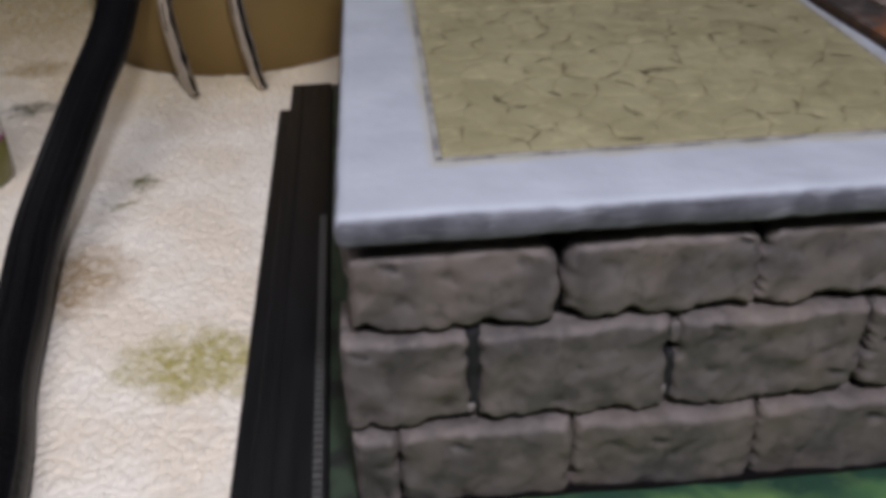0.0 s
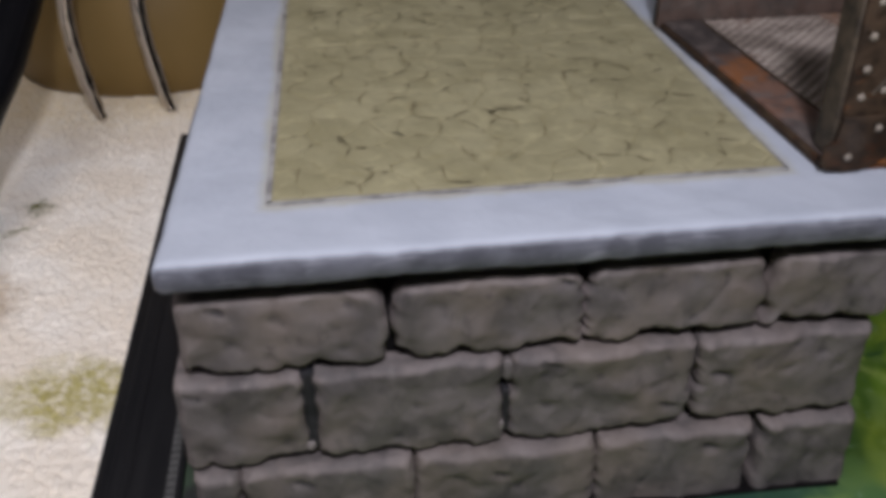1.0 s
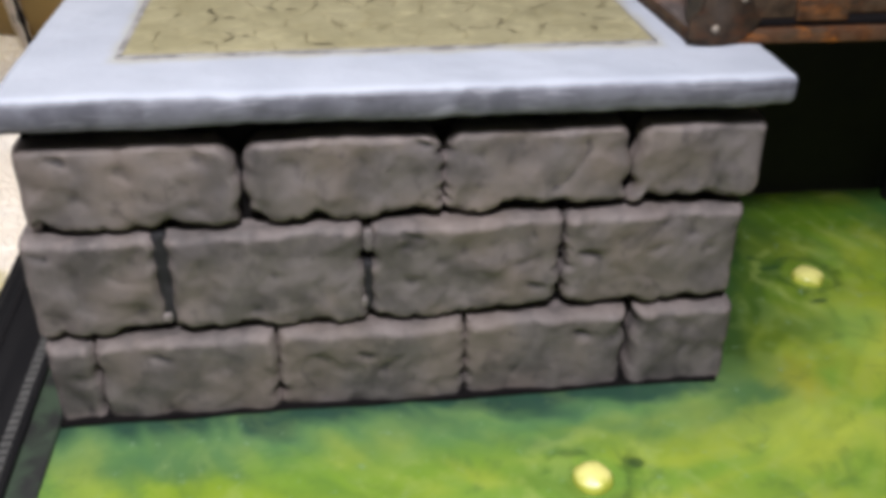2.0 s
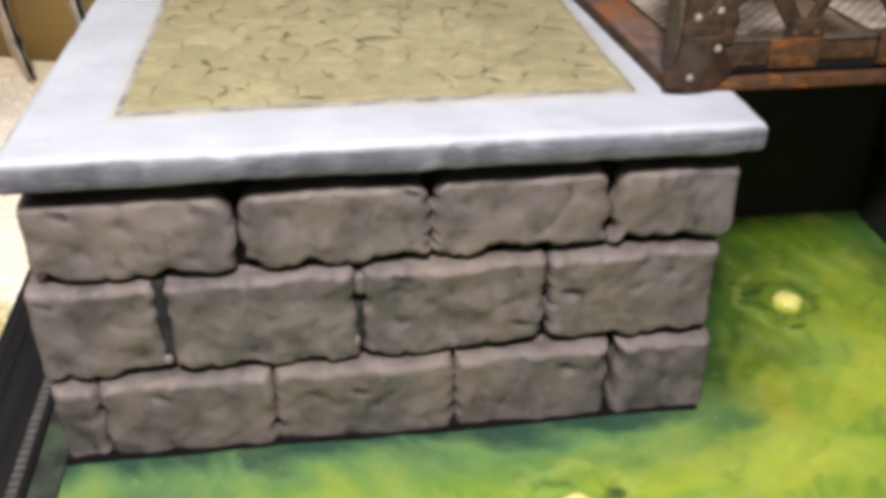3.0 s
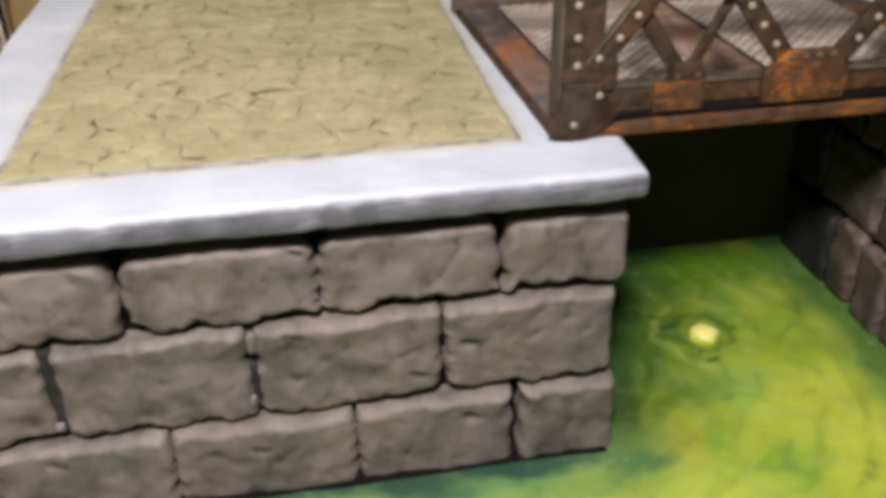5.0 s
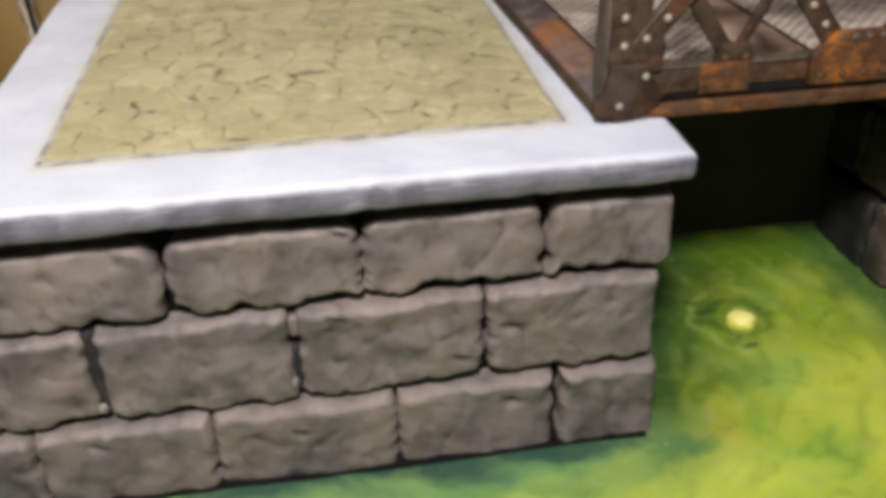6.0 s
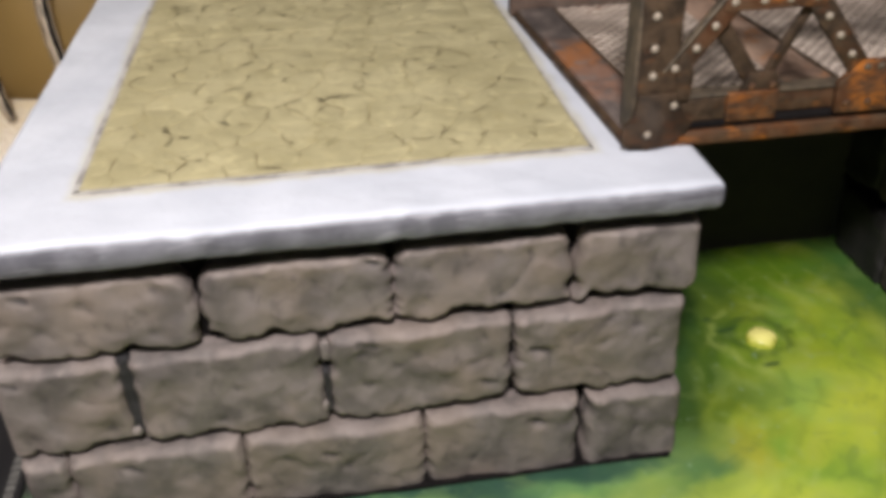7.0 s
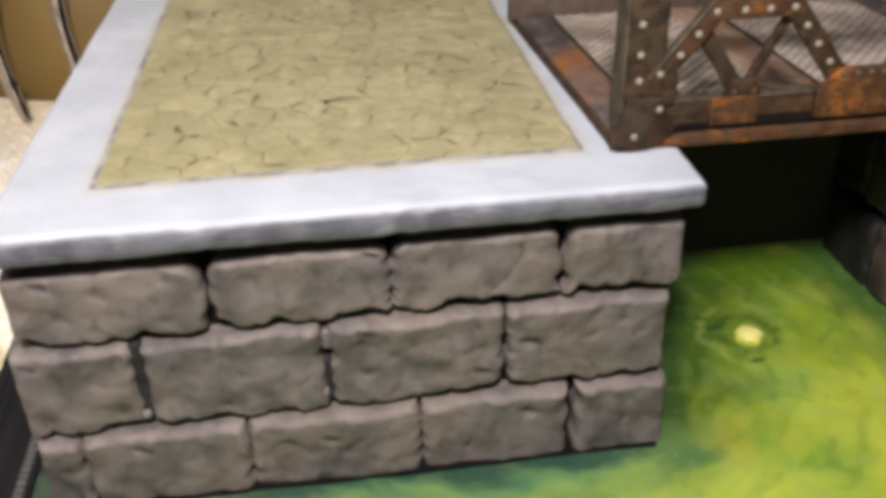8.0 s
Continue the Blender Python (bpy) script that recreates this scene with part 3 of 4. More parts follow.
# ---------------------------------------------------------------- the model's black base
def display_base():
    ob = thing("display_base", (0.07, 0.05, -0.0145), "black moulded plastic base board with stepped, ribbed rim", "model base")

    def skewed(bm):
        for v in bm.verts:
            v.co.x -= 0.019 * v.co.y
        return bm

    part("board", skewed(boxed(-0.0185, 0.250, -0.070, 0.1565, -0.0140, -0.0030, bevel=0.0006)), BLACK, ob)
    part("rim", skewed(boxed(-0.0185, -0.0072, -0.070, 0.1565, -0.0028, 0.0012, bevel=0.0005)), BLACK, ob)
    part("inner_rim", skewed(boxed(-0.0071, -0.0030, -0.070, 0.1565, -0.0028, 0.0006, bevel=0.0003)), SPLASHED, ob, "inner rim splashed with green paint")
    part("ledge", skewed(boxed(-0.0224, -0.0186, -0.070, 0.1500, -0.0140, -0.0035, bevel=0.0005)), BLACK, ob)
    part("groove_strip", skewed(boxed(-0.0165, -0.0152, -0.069, 0.1555, 0.0012, 0.0016, bevel=0.0002)), BLACK, ob)
    bm = bmesh.new()
    for k in range(100):
        y = -0.068 + k * 0.00148
        box(bm, -0.0094, -0.0080, y, y + 0.0009, 0.0012, 0.0017)
    tagged(part("ribbed_strip", skewed(bm), RIB, ob, smooth=False), "fine moulded ribs", kind="stuff")
    # added board, not a known part: dark where the bridge's shadow falls
    part("shadow_board", boxed(0.0905, 0.1472, 0.0535, 0.0560, -0.0028, 0.0440), SHADOW_BOARD, ob, "olive-black board added in place of the bridge's shadow", smooth=False)
    part("back_rim", boxed(-0.0072, 0.250, 0.1510, 0.1565, -0.0028, 0.0012, bevel=0.0005), BLACK, ob)


display_base()


def slime_pool():
    ob = thing("slime_pool", (0.07, 0.02, -0.003), "glossy yellow-green painted slime pool with teal edges", "slime pool")
    bm = bmesh.new()
    nx, ny = 240, 320
    x0, x1, y0, y1 = -0.0070, 0.1500, -0.066, 0.1508

    def level(x, y):
        h = 0.00035 * noise.noise(Vector((x * 120, y * 120, 0))) + 0.00012 * noise.noise(Vector((x * 260, y * 260, 2)))
        for bx, by in ((0.1171, 0.0224), (0.0673, -0.0201)):
            d = math.hypot(x - bx, y - by)
            h += 0.00022 * math.exp(-((d - 0.0050) / 0.0016) ** 2)
        return h

    grid = [[bm.verts.new((x0 + (x1 - x0) * i / nx, y0 + (y1 - y0) * j / ny, level(x0 + (x1 - x0) * i / nx, y0 + (y1 - y0) * j / ny))) for j in range(ny + 1)] for i in range(nx + 1)]
    for i in range(nx):
        for j in range(ny):
            bm.faces.new((grid[i][j], grid[i + 1][j], grid[i + 1][j + 1], grid[i][j + 1]))
    rim = [e for e in bm.edges if e.is_boundary]
    for v in bmesh.ops.extrude_edge_only(bm, edges=rim)["geom"]:
        if isinstance(v, bmesh.types.BMVert):
            v.co.z = -0.0029
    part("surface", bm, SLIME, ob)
    for (bx, by), radius in (((0.1171, 0.0224), 0.0028), ((0.0673, -0.0201), 0.0027)):
        bm = bmesh.new()
        bmesh.ops.create_icosphere(bm, subdivisions=4, radius=1.0)
        for v in bm.verts:
            bump = 1 + 0.08 * noise.noise(v.co * 1.5 + Vector((bx * 90, 0, 0)))
            v.co = Vector((bx + v.co.x * radius * bump, by + v.co.y * radius * bump, 0.0002 + v.co.z * radius * 0.62 * bump))
        part("bubble", bm, BUBBLE, ob, "pale yellow bubble")


slime_pool()


# ---------------------------------------------------------------- stone piers
FRONT_COURSES = (
    (-0.0012, 0.0127, (-0.0028, 0.0033, 0.0272, 0.0531, 0.0767, 0.0918)),
    (0.0143, 0.0284, (-0.0032, 0.0138, 0.0400, 0.0662, 0.0908)),
    (0.0303, 0.0410, (-0.0012, 0.0248, 0.0499, 0.0744, 0.0918)),
)


# hollows in the carved faces: x, z, half width, half height, depth
PITS = ((0.0458, 0.0268, 0.0017, 0.0006, 0.0006), (0.0697, 0.0222, 0.0017, 0.0006, 0.0006), (0.0699, 0.0095, 0.0015, 0.0006, 0.0006),
        (0.0037, 0.0392, 0.0016, 0.0007, 0.0006), (-0.0009, 0.0262, 0.0013, 0.0005, 0.0005), (0.0392, 0.0085, 0.0013, 0.0006, 0.0006),
        (0.0118, 0.0100, 0.0016, 0.0005, 0.0005), (0.0625, 0.0180, 0.0014, 0.0005, 0.0006), (0.0475, 0.0395, 0.0016, 0.0005, 0.0006))
BEADED = (0.0662, 0.0499, 0.0531)
WIDE_JOINTS = {0.0138: 0.0003, 0.0400: 0.00035, 0.0662: 0.0001, 0.0767: 0.00055, 0.0744: 0.00015, 0.0248: 0.0002}


def ragged(height, joint):
    """Half the width of an upright joint: it narrows, breaks and opens again."""
    beads = 720 if joint in BEADED else 330
    return WIDE_JOINTS.get(joint, 0.0) + max(-0.00004, 0.00018 + 0.0011 * noise.noise(Vector((height * beads, joint * 900, 4.0))))


def front_brick(x0, x1, front, z0, z1, seed, chipped, open_top, ends):
    """A hand-carved block: scalloped lower edge, rolled top, dished face and a few pits."""
    rng = random.Random(int(seed * 7))
    cell = 0.00046
    nx, nz = round((x1 - x0) / cell), round((z1 - z0) / cell)
    pits = [p for p in PITS if x0 < p[0] < x1 and z0 < p[1] < z1]
    shift = Vector((seed * 3.7, seed * 1.9, seed * 5.3))
    bm = bmesh.new()

    def at(i, k):
        u, w = i / nx, k / nz
        z = z0 + (z1 - z0) * w
        gap_l = (0.0 if ends[0] else ragged(z, x0)) + open_top * max(0.0, 1 - (z1 - z) / 0.0036) ** 2.2 * (0 if ends[0] else 1)
        gap_r = (0.0 if ends[1] else ragged(z, x1)) + open_top * max(0.0, 1 - (z1 - z) / 0.0036) ** 2.2 * (0 if ends[1] else 1)
        bow = 0.0004 * noise.noise(Vector((z * 260, seed, 9.0)))
        x = x0 + gap_l + bow * (1 - u) * ends[0] + (x1 - gap_r - x0 - gap_l + bow * u * ends[1]) * u
        scallop = max(0.0, 1 - 3.2 * abs(noise.noise(Vector((x * 105 + seed, seed * 0.7, 0))))) + 0.5 * max(0.0, 1 - 3.5 * abs(noise.noise(Vector((x * 260 + seed, 2.0, seed)))))
        low = z0 + chipped * scallop + 0.0005 * noise.noise(Vector((x * 90, seed, 1.0))) * (1 if chipped > 0.0005 else 0.3)
        high = z1 + 0.0005 * noise.noise(Vector((x * 120, 5.0, seed))) - open_top * 0.3 * max(0.0, 1 - min(x - x0, x1 - x) / 0.002)
        z = low + (high - low) * w
        p = Vector((x, 0.0, z))
        broad = noise.noise(p * 95 + shift) + 0.6 * noise.noise(p * 210 + shift)
        bent = p + 0.0022 * Vector((noise.noise(p * 160 + shift), 0, noise.noise(p * 160 - shift)))
        dish = abs(noise.noise(bent * 135 + shift * 1.7))
        flakes = max(0.0, noise.noise(bent * 300 - shift * 1.3) - 0.12)
        fine = noise.noise(p * 620 + shift)
        depth = 0.00075 * broad - 0.00080 * dish - 0.00090 * flakes + 0.00012 * fine
        for px, pz, wide, tall, deep in pits:
            d = ((x - px) / wide) ** 2 + ((z - pz + 0.3 * (x - px)) / tall) ** 2
            depth -= deep * math.exp(-d * d)
        y = front - depth
        roll = 0.00085 + 0.0005 * noise.noise(Vector((x * 140, seed, 6.0)))
        top, bottom = max(0.0, 1 - (high - z) / roll), max(0.0, 1 - (z - low) / 0.0013)
        side = max(0.0, 1 - (x - x0 - gap_l) / 0.0012, 1 - (x1 - gap_r - x) / 0.0012)
        y += 0.0013 * top ** 1.8 + 0.0011 * bottom ** 2 + 0.0010 * side ** 2
        return Vector((x, y, z))

    grid = [[bm.verts.new(at(i, k)) for k in range(nz + 1)] for i in range(nx + 1)]
    for i in range(nx):
        for k in range(nz):
            bm.faces.new((grid[i][k], grid[i + 1][k], grid[i + 1][k + 1], grid[i][k + 1]))
    loop = [grid[i][0] for i in range(nx)] + [grid[nx][k] for k in range(nz)] + [grid[i][nz] for i in range(nx, 0, -1)] + [grid[0][k] for k in range(nz, 0, -1)]
    back = [bm.verts.new((v.co.x, 0.0085, v.co.z)) for v in loop]
    for k in range(len(loop)):
        bm.faces.new((loop[k], back[k], back[(k + 1) % len(loop)], loop[(k + 1) % len(loop)]))
    bm.faces.new(back)
    return bm


def coping(parent, paint, x0, x1, y0, y1, z0, z1, seed, cell):
    """A coping slab with soft rolled edges and a hand-cut face."""
    part("cap", rough_block(x0, x1, y0, y1, z0, z1, cell=cell, rounded=0.0014, lumps=0.00019, grain=0.00008, wave=0.00008, seed=seed), paint, parent, "pale grey painted coping with scraped, shade-darkened edges")


def stone_pier():
    pier = thing("stone_pier", (0.045, 0.07, 0.0), "grey painted stone block pier with pale cap and olive paving", "stone pier")
    part("core", boxed(-0.0005, 0.0895, 0.0026, 0.148, -0.0025, 0.0447), BLACK_WASH, pier, "black painted joints", smooth=False)
    seed = 1.0
    gap = 0.00022
    for proud, (z0, z1, joints) in zip((0.0015, 0.0008, 0.0007), FRONT_COURSES):
        for a, b in zip(joints, joints[1:]):
            seed += 1.0
            first, last = a == joints[0], b == joints[-1]
            face = -0.0006 - proud + 0.0003 * noise.noise(Vector((seed, 0, 0)))
            bm = front_brick(a, b, face, z0 - (0.0011 if z0 > 0 else 0.0), z1, seed, 0.0011 if z0 > 0 else 0.0001, 0.0017 if z0 > 0.03 else 0.0001, (first, last))
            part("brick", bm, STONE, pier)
    for x0, x1, z0, z1 in ((0.0128, 0.0148, 0.0150, 0.0285), (0.0394, 0.0406, 0.0150, 0.0225)):
        part("mortar", rough_block(x0, x1, -0.0002, 0.0040, z0, z1, cell=0.0005, rounded=0.0004, lumps=0.0003, seed=80.0 + x0), SLATE, pier, "slate-grey joint filling")
    for x0, x1, z0, z1 in ((0.0394, 0.0410, 0.0243, 0.0274), (0.0125, 0.0142, 0.0146, 0.0165), (0.0386, 0.0400, 0.0152, 0.0172)):
        part("joint_pebble", rough_block(x0, x1, -0.0006, 0.0030, z0, z1, cell=0.0003, rounded=0.0007, lumps=0.0003, seed=77.0 + x0), CHIP, pier, "small pale chip wedged in a joint")
    # the two flanks, in coarser blocks
    for side, x0, x1 in ((0, -0.0025, 0.004), (1, 0.0845, 0.0912)):
        for row, (z0, z1, _) in enumerate(FRONT_COURSES):
            y = 0.0090 + (0.006 if row % 2 else 0.0)
            edges = [0.0089] + [y + 0.0245 * k for k in range(1, 6)] + [0.148]
            for a, b in zip(edges, edges[1:]):
                seed += 1.0
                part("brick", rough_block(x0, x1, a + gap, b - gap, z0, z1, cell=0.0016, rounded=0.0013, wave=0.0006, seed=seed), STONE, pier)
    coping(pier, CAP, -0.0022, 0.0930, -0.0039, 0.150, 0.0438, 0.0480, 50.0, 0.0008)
    # black strip added along the foot for the gap's shadow and wash
    part("foot_shadow_line", boxed(-0.0030, 0.0908, -0.0026, 0.003, -0.0025, 0.0006, bevel=0.0003), BLACK_WASH, pier)
    panel = part("paved_panel", boxed(0.0112, 0.0785, 0.0095, 0.146, 0.0478, 0.04842, bevel=0.0001), JOINT, pier, "olive cream crazy paving with dark joints")
    # grey strips round the panel: groove wash and its soft shadow as colour
    for size in ((0.0104, 0.0113, 0.0090, 0.146), (0.0784, 0.0789, 0.0090, 0.146), (0.0107, 0.0789, 0.0089, 0.0096)):
        part("groove_shade_line", boxed(*size, 0.0477, 0.04835), GROOVE_SHADE, pier, smooth=False)
    paving(panel, 0.0114, 0.0783, 0.0097, SEAM_Y - 0.0002, 0.04836)
    paving(panel, 0.0114, 0.0783, SEAM_Y + 0.0002, 0.1458, 0.04850)


SEAM_Y = 0.0665


def clipped(poly, px, py, nx, ny):
    """The part of a polygon on the inner side of a line."""
    out = []
    for (ax, ay), (bx, by) in zip(poly, poly[1:] + poly[:1]):
        da, db = (ax - px) * nx + (ay - py) * ny, (bx - px) * nx + (by - py) * ny
        if da <= 0:
            out.append((ax, ay))
        if (da < 0 < db) or (db < 0 < da):
            t = da / (da - db)
            out.append((ax + (bx - ax) * t, ay + (by - ay) * t))
    return out


def paving(panel, x0, x1, y0, y1, z):
    """Crazy paving: each stone is a cell between scattered centres."""
    rng = random.Random(11)
    inked = {}
    step_x, step_y = 0.0074, 0.0052
    centres = []
    rows = int((y1 - y0) / step_y) + 2
    for r in range(-1, rows):
        for c in range(-1, int((x1 - x0) / step_x) + 3):
            centres.append((x0 + (c + 0.5 * (r % 2)) * step_x + rng.uniform(-0.42, 0.42) * step_x, y0 + r * step_y + rng.uniform(-0.42, 0.42) * step_y))
    for cx, cy in centres:
        poly = [(x0, y0), (x1, y0), (x1, y1), (x0, y1)]
        for ox, oy in centres:
            d = math.hypot(ox - cx, oy - cy)
            if 0 < d < 0.022 and poly:
                ux, uy = (ox - cx) / d, (oy - cy) / d
                poly = clipped(poly, (ox + cx) / 2 - ux * 0.00010, (oy + cy) / 2 - uy * 0.00010, ux, uy)
        if len(poly) < 3:
            continue
        mx, my = sum(p[0] for p in poly) / len(poly), sum(p[1] for p in poly) / len(poly)
        area = abs(sum(a[0] * b[1] - b[0] * a[1] for a, b in zip(poly, poly[1:] + poly[:1]))) / 2
        if area < 0.02e-6:
            continue
        fine = []
        for (ax, ay), (bx, by) in zip(poly, poly[1:] + poly[:1]):
            cuts = max(1, round(math.hypot(bx - ax, by - ay) / 0.0016))
            for k in range(cuts):
                px, py = ax + (bx - ax) * k / cuts, ay + (by - ay) * k / cuts
                bend = min(0.0030, 0.42 * math.sqrt(area)) * min(1.0, (px - x0) / 0.003, (x1 - px) / 0.003, (py - y0) / 0.003, (y1 - py) / 0.003)
                fine.append((px + bend * noise.noise(Vector((px * 260, py * 260, 0))), py + bend * noise.noise(Vector((px * 260, py * 260, 7)))))
        for (ax, ay), (bx, by) in zip(poly, poly[1:] + poly[:1]):
            ex, ey = (ax + bx) / 2, (ay + by) / 2
            inside = min(ax, bx) > x0 + 0.0008 and max(ax, bx) < x1 - 0.0008 and min(ay, by) > y0 + 0.0006 and max(ay, by) < y1 - 0.0006
            if inside and math.hypot(bx - ax, by - ay) > 0.0016 and not any(math.hypot(ex - ox, ey - oy) < 0.0008 for ox, oy in inked):
                inked[ex, ey] = (ax, ay, bx, by)
        poly = fine
        bm = bmesh.new()
        tilt_x, tilt_y, lift = rng.uniform(-0.014, 0.014), rng.uniform(-0.014, 0.014), rng.uniform(0.0001, 0.0002)
        loops = []
        for shrink, height in ((1.0, -0.0003), (0.99, 0.6), (0.95, 0.9), (0.85, 1.0)):
            loop = []
            for px, py in poly:
                qx, qy = mx + (px - mx) * shrink, my + (py - my) * shrink
                h = height if height < 0 else lift * height + tilt_x * (qx - mx) * 0.5 + tilt_y * (qy - my) * 0.5
                loop.append(bm.verts.new((qx, qy, z + h)))
            loops.append(loop)
        for a, b in zip(loops, loops[1:]):
            for k in range(len(a)):
                bm.faces.new((a[k], a[(k + 1) % len(a)], b[(k + 1) % len(a)], b[k]))
        bm.faces.new(loops[-1])
        part("paving_stone", bm, PAVING, panel)
    # short brushed strokes where a joint was picked out
    bm = bmesh.new()
    for ax, ay, bx, by in inked.values():
        if rng.random() > 0.40:
            continue
        a, b = Vector((ax, ay, z + 0.00030)), Vector((bx, by, z + 0.00030))
        start = rng.uniform(0.0, 0.35)
        stop = min(1.0, start + rng.uniform(0.35, 0.8))
        side = Vector((a.y - b.y, b.x - a.x, 0)).normalized()
        bow, thick = rng.uniform(-0.13, 0.13) * (b - a).length, rng.uniform(0.00012, 0.00027)
        rows = []
        for k in range(7):
            u = start + (stop - start) * k / 6
            p = a.lerp(b, u) + side * bow * math.sin(math.pi * k / 6)
            half = thick * (0.25 + 0.75 * math.sin(math.pi * (k + 0.6) / 7.2))
            rows.append((bm.verts.new(p - side * half), bm.verts.new(p + side * half)))
        for (p, q), (r, t) in zip(rows, rows[1:]):
            bm.faces.new((p, r, t, q))
    for v in bmesh.ops.extrude_face_region(bm, geom=list(bm.faces))["geom"]:
        if isinstance(v, bmesh.types.BMVert):
            v.co.z += 0.00004
    tagged(part("brushwork", bm, STROKE, panel, "dark brown brushed joint lines", smooth=False), kind="stuff")


def far_bank():
    bank = thing("stone_bank", (0.18, 0.06, 0.0), "dark grey painted stone bank across the slime", "stone bank")
    part("core", boxed(0.1485, 0.235, -0.028, 0.148, -0.0025, 0.0440), BLACK_WASH, bank, "black painted joints", smooth=False)
    seed = 200.0
    rows = ((0.0, 0.0146, (-0.029, -0.012, 0.0050, 0.0160, 0.0255, 0.0345, 0.052, 0.075, 0.100, 0.124, 0.148)),
            (0.0154, 0.0300, (-0.029, -0.020, 0.0015, 0.0240, 0.0420, 0.064, 0.088, 0.112, 0.148)),
            (0.0306, 0.0440, (-0.029, -0.010, 0.012, 0.0350, 0.056, 0.080, 0.104, 0.126, 0.148)))
    for k, (z0, z1, joints) in enumerate(rows):
        for a, b in zip(joints, joints[1:]):
            seed += 1.0
            # bricks farther back take the stone with the bridge's shadow in its colour
            paint = SHADED_STONE if a > 0.034 else DARK_STONE
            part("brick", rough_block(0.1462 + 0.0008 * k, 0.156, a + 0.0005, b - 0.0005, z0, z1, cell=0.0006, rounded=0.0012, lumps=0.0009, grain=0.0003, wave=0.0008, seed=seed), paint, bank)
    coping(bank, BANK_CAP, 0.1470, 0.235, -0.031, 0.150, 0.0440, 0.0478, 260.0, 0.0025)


stone_pier()
far_bank()


# ---------------------------------------------------------------- the iron bridge
def strap(x0, z0, x1, z1, width, y0, y1, over=0.0):
    """A flat bar between two places of the truss's plane."""
    a, b = Vector((x0, z0)), Vector((x1, z1))
    way = (b - a).normalized()
    a, b = a - way * over, b + way * over
    side = Vector((-way.y, way.x)) * width / 2
    bm = bmesh.new()
    ends = [a - side, b - side, b + side, a + side]
    front = [bm.verts.new((p.x, y0, p.y)) for p in ends]
    back = [bm.verts.new((p.x, y1, p.y)) for p in ends]
    bm.faces.new(front)
    bm.faces.new(back)
    for k in range(4):
        bm.faces.new((front[k], front[(k + 1) % 4], back[(k + 1) % 4], back[k]))
    bmesh.ops.bevel(bm, geom=list(bm.edges), offset=0.00022, segments=2, affect="EDGES", profile=0.6)
    return bm


def outline_plate(points, y0, y1, bevel=0.0002):
    bm = bmesh.new()
    front = [bm.verts.new((px, y0, pz)) for px, pz in points]
    back = [bm.verts.new((px, y1, pz)) for px, pz in points]
    bm.faces.new(front)
    bm.faces.new(back)
    for k in range(len(points)):
        bm.faces.new((front[k], front[(k + 1) % len(points)], back[(k + 1) % len(points)], back[k]))
    bmesh.ops.bevel(bm, geom=list(bm.edges), offset=bevel, segments=2, affect="EDGES", profile=0.6)
    return bm


def rivet_mesh(paint):
    bm = bmesh.new()
    bmesh.ops.create_icosphere(bm, subdivisions=2, radius=1.0)
    for v in bm.verts:
        v.co = Vector((v.co.x * 0.00055, v.co.y * 0.0004, v.co.z * 0.00055))
    data = bpy.data.meshes.new("rivet")
    bm.to_mesh(data)
    bm.free()
    data.materials.append(paint)
    for face in data.polygons:
        face.use_smooth = True
    return data


RIVET_MESH, DARK_RIVET_MESH, TAN_RIVET_MESH = rivet_mesh(RIVET), rivet_mesh(RUST), rivet_mesh(LEDGE)
MIRROR_X = 0.1190


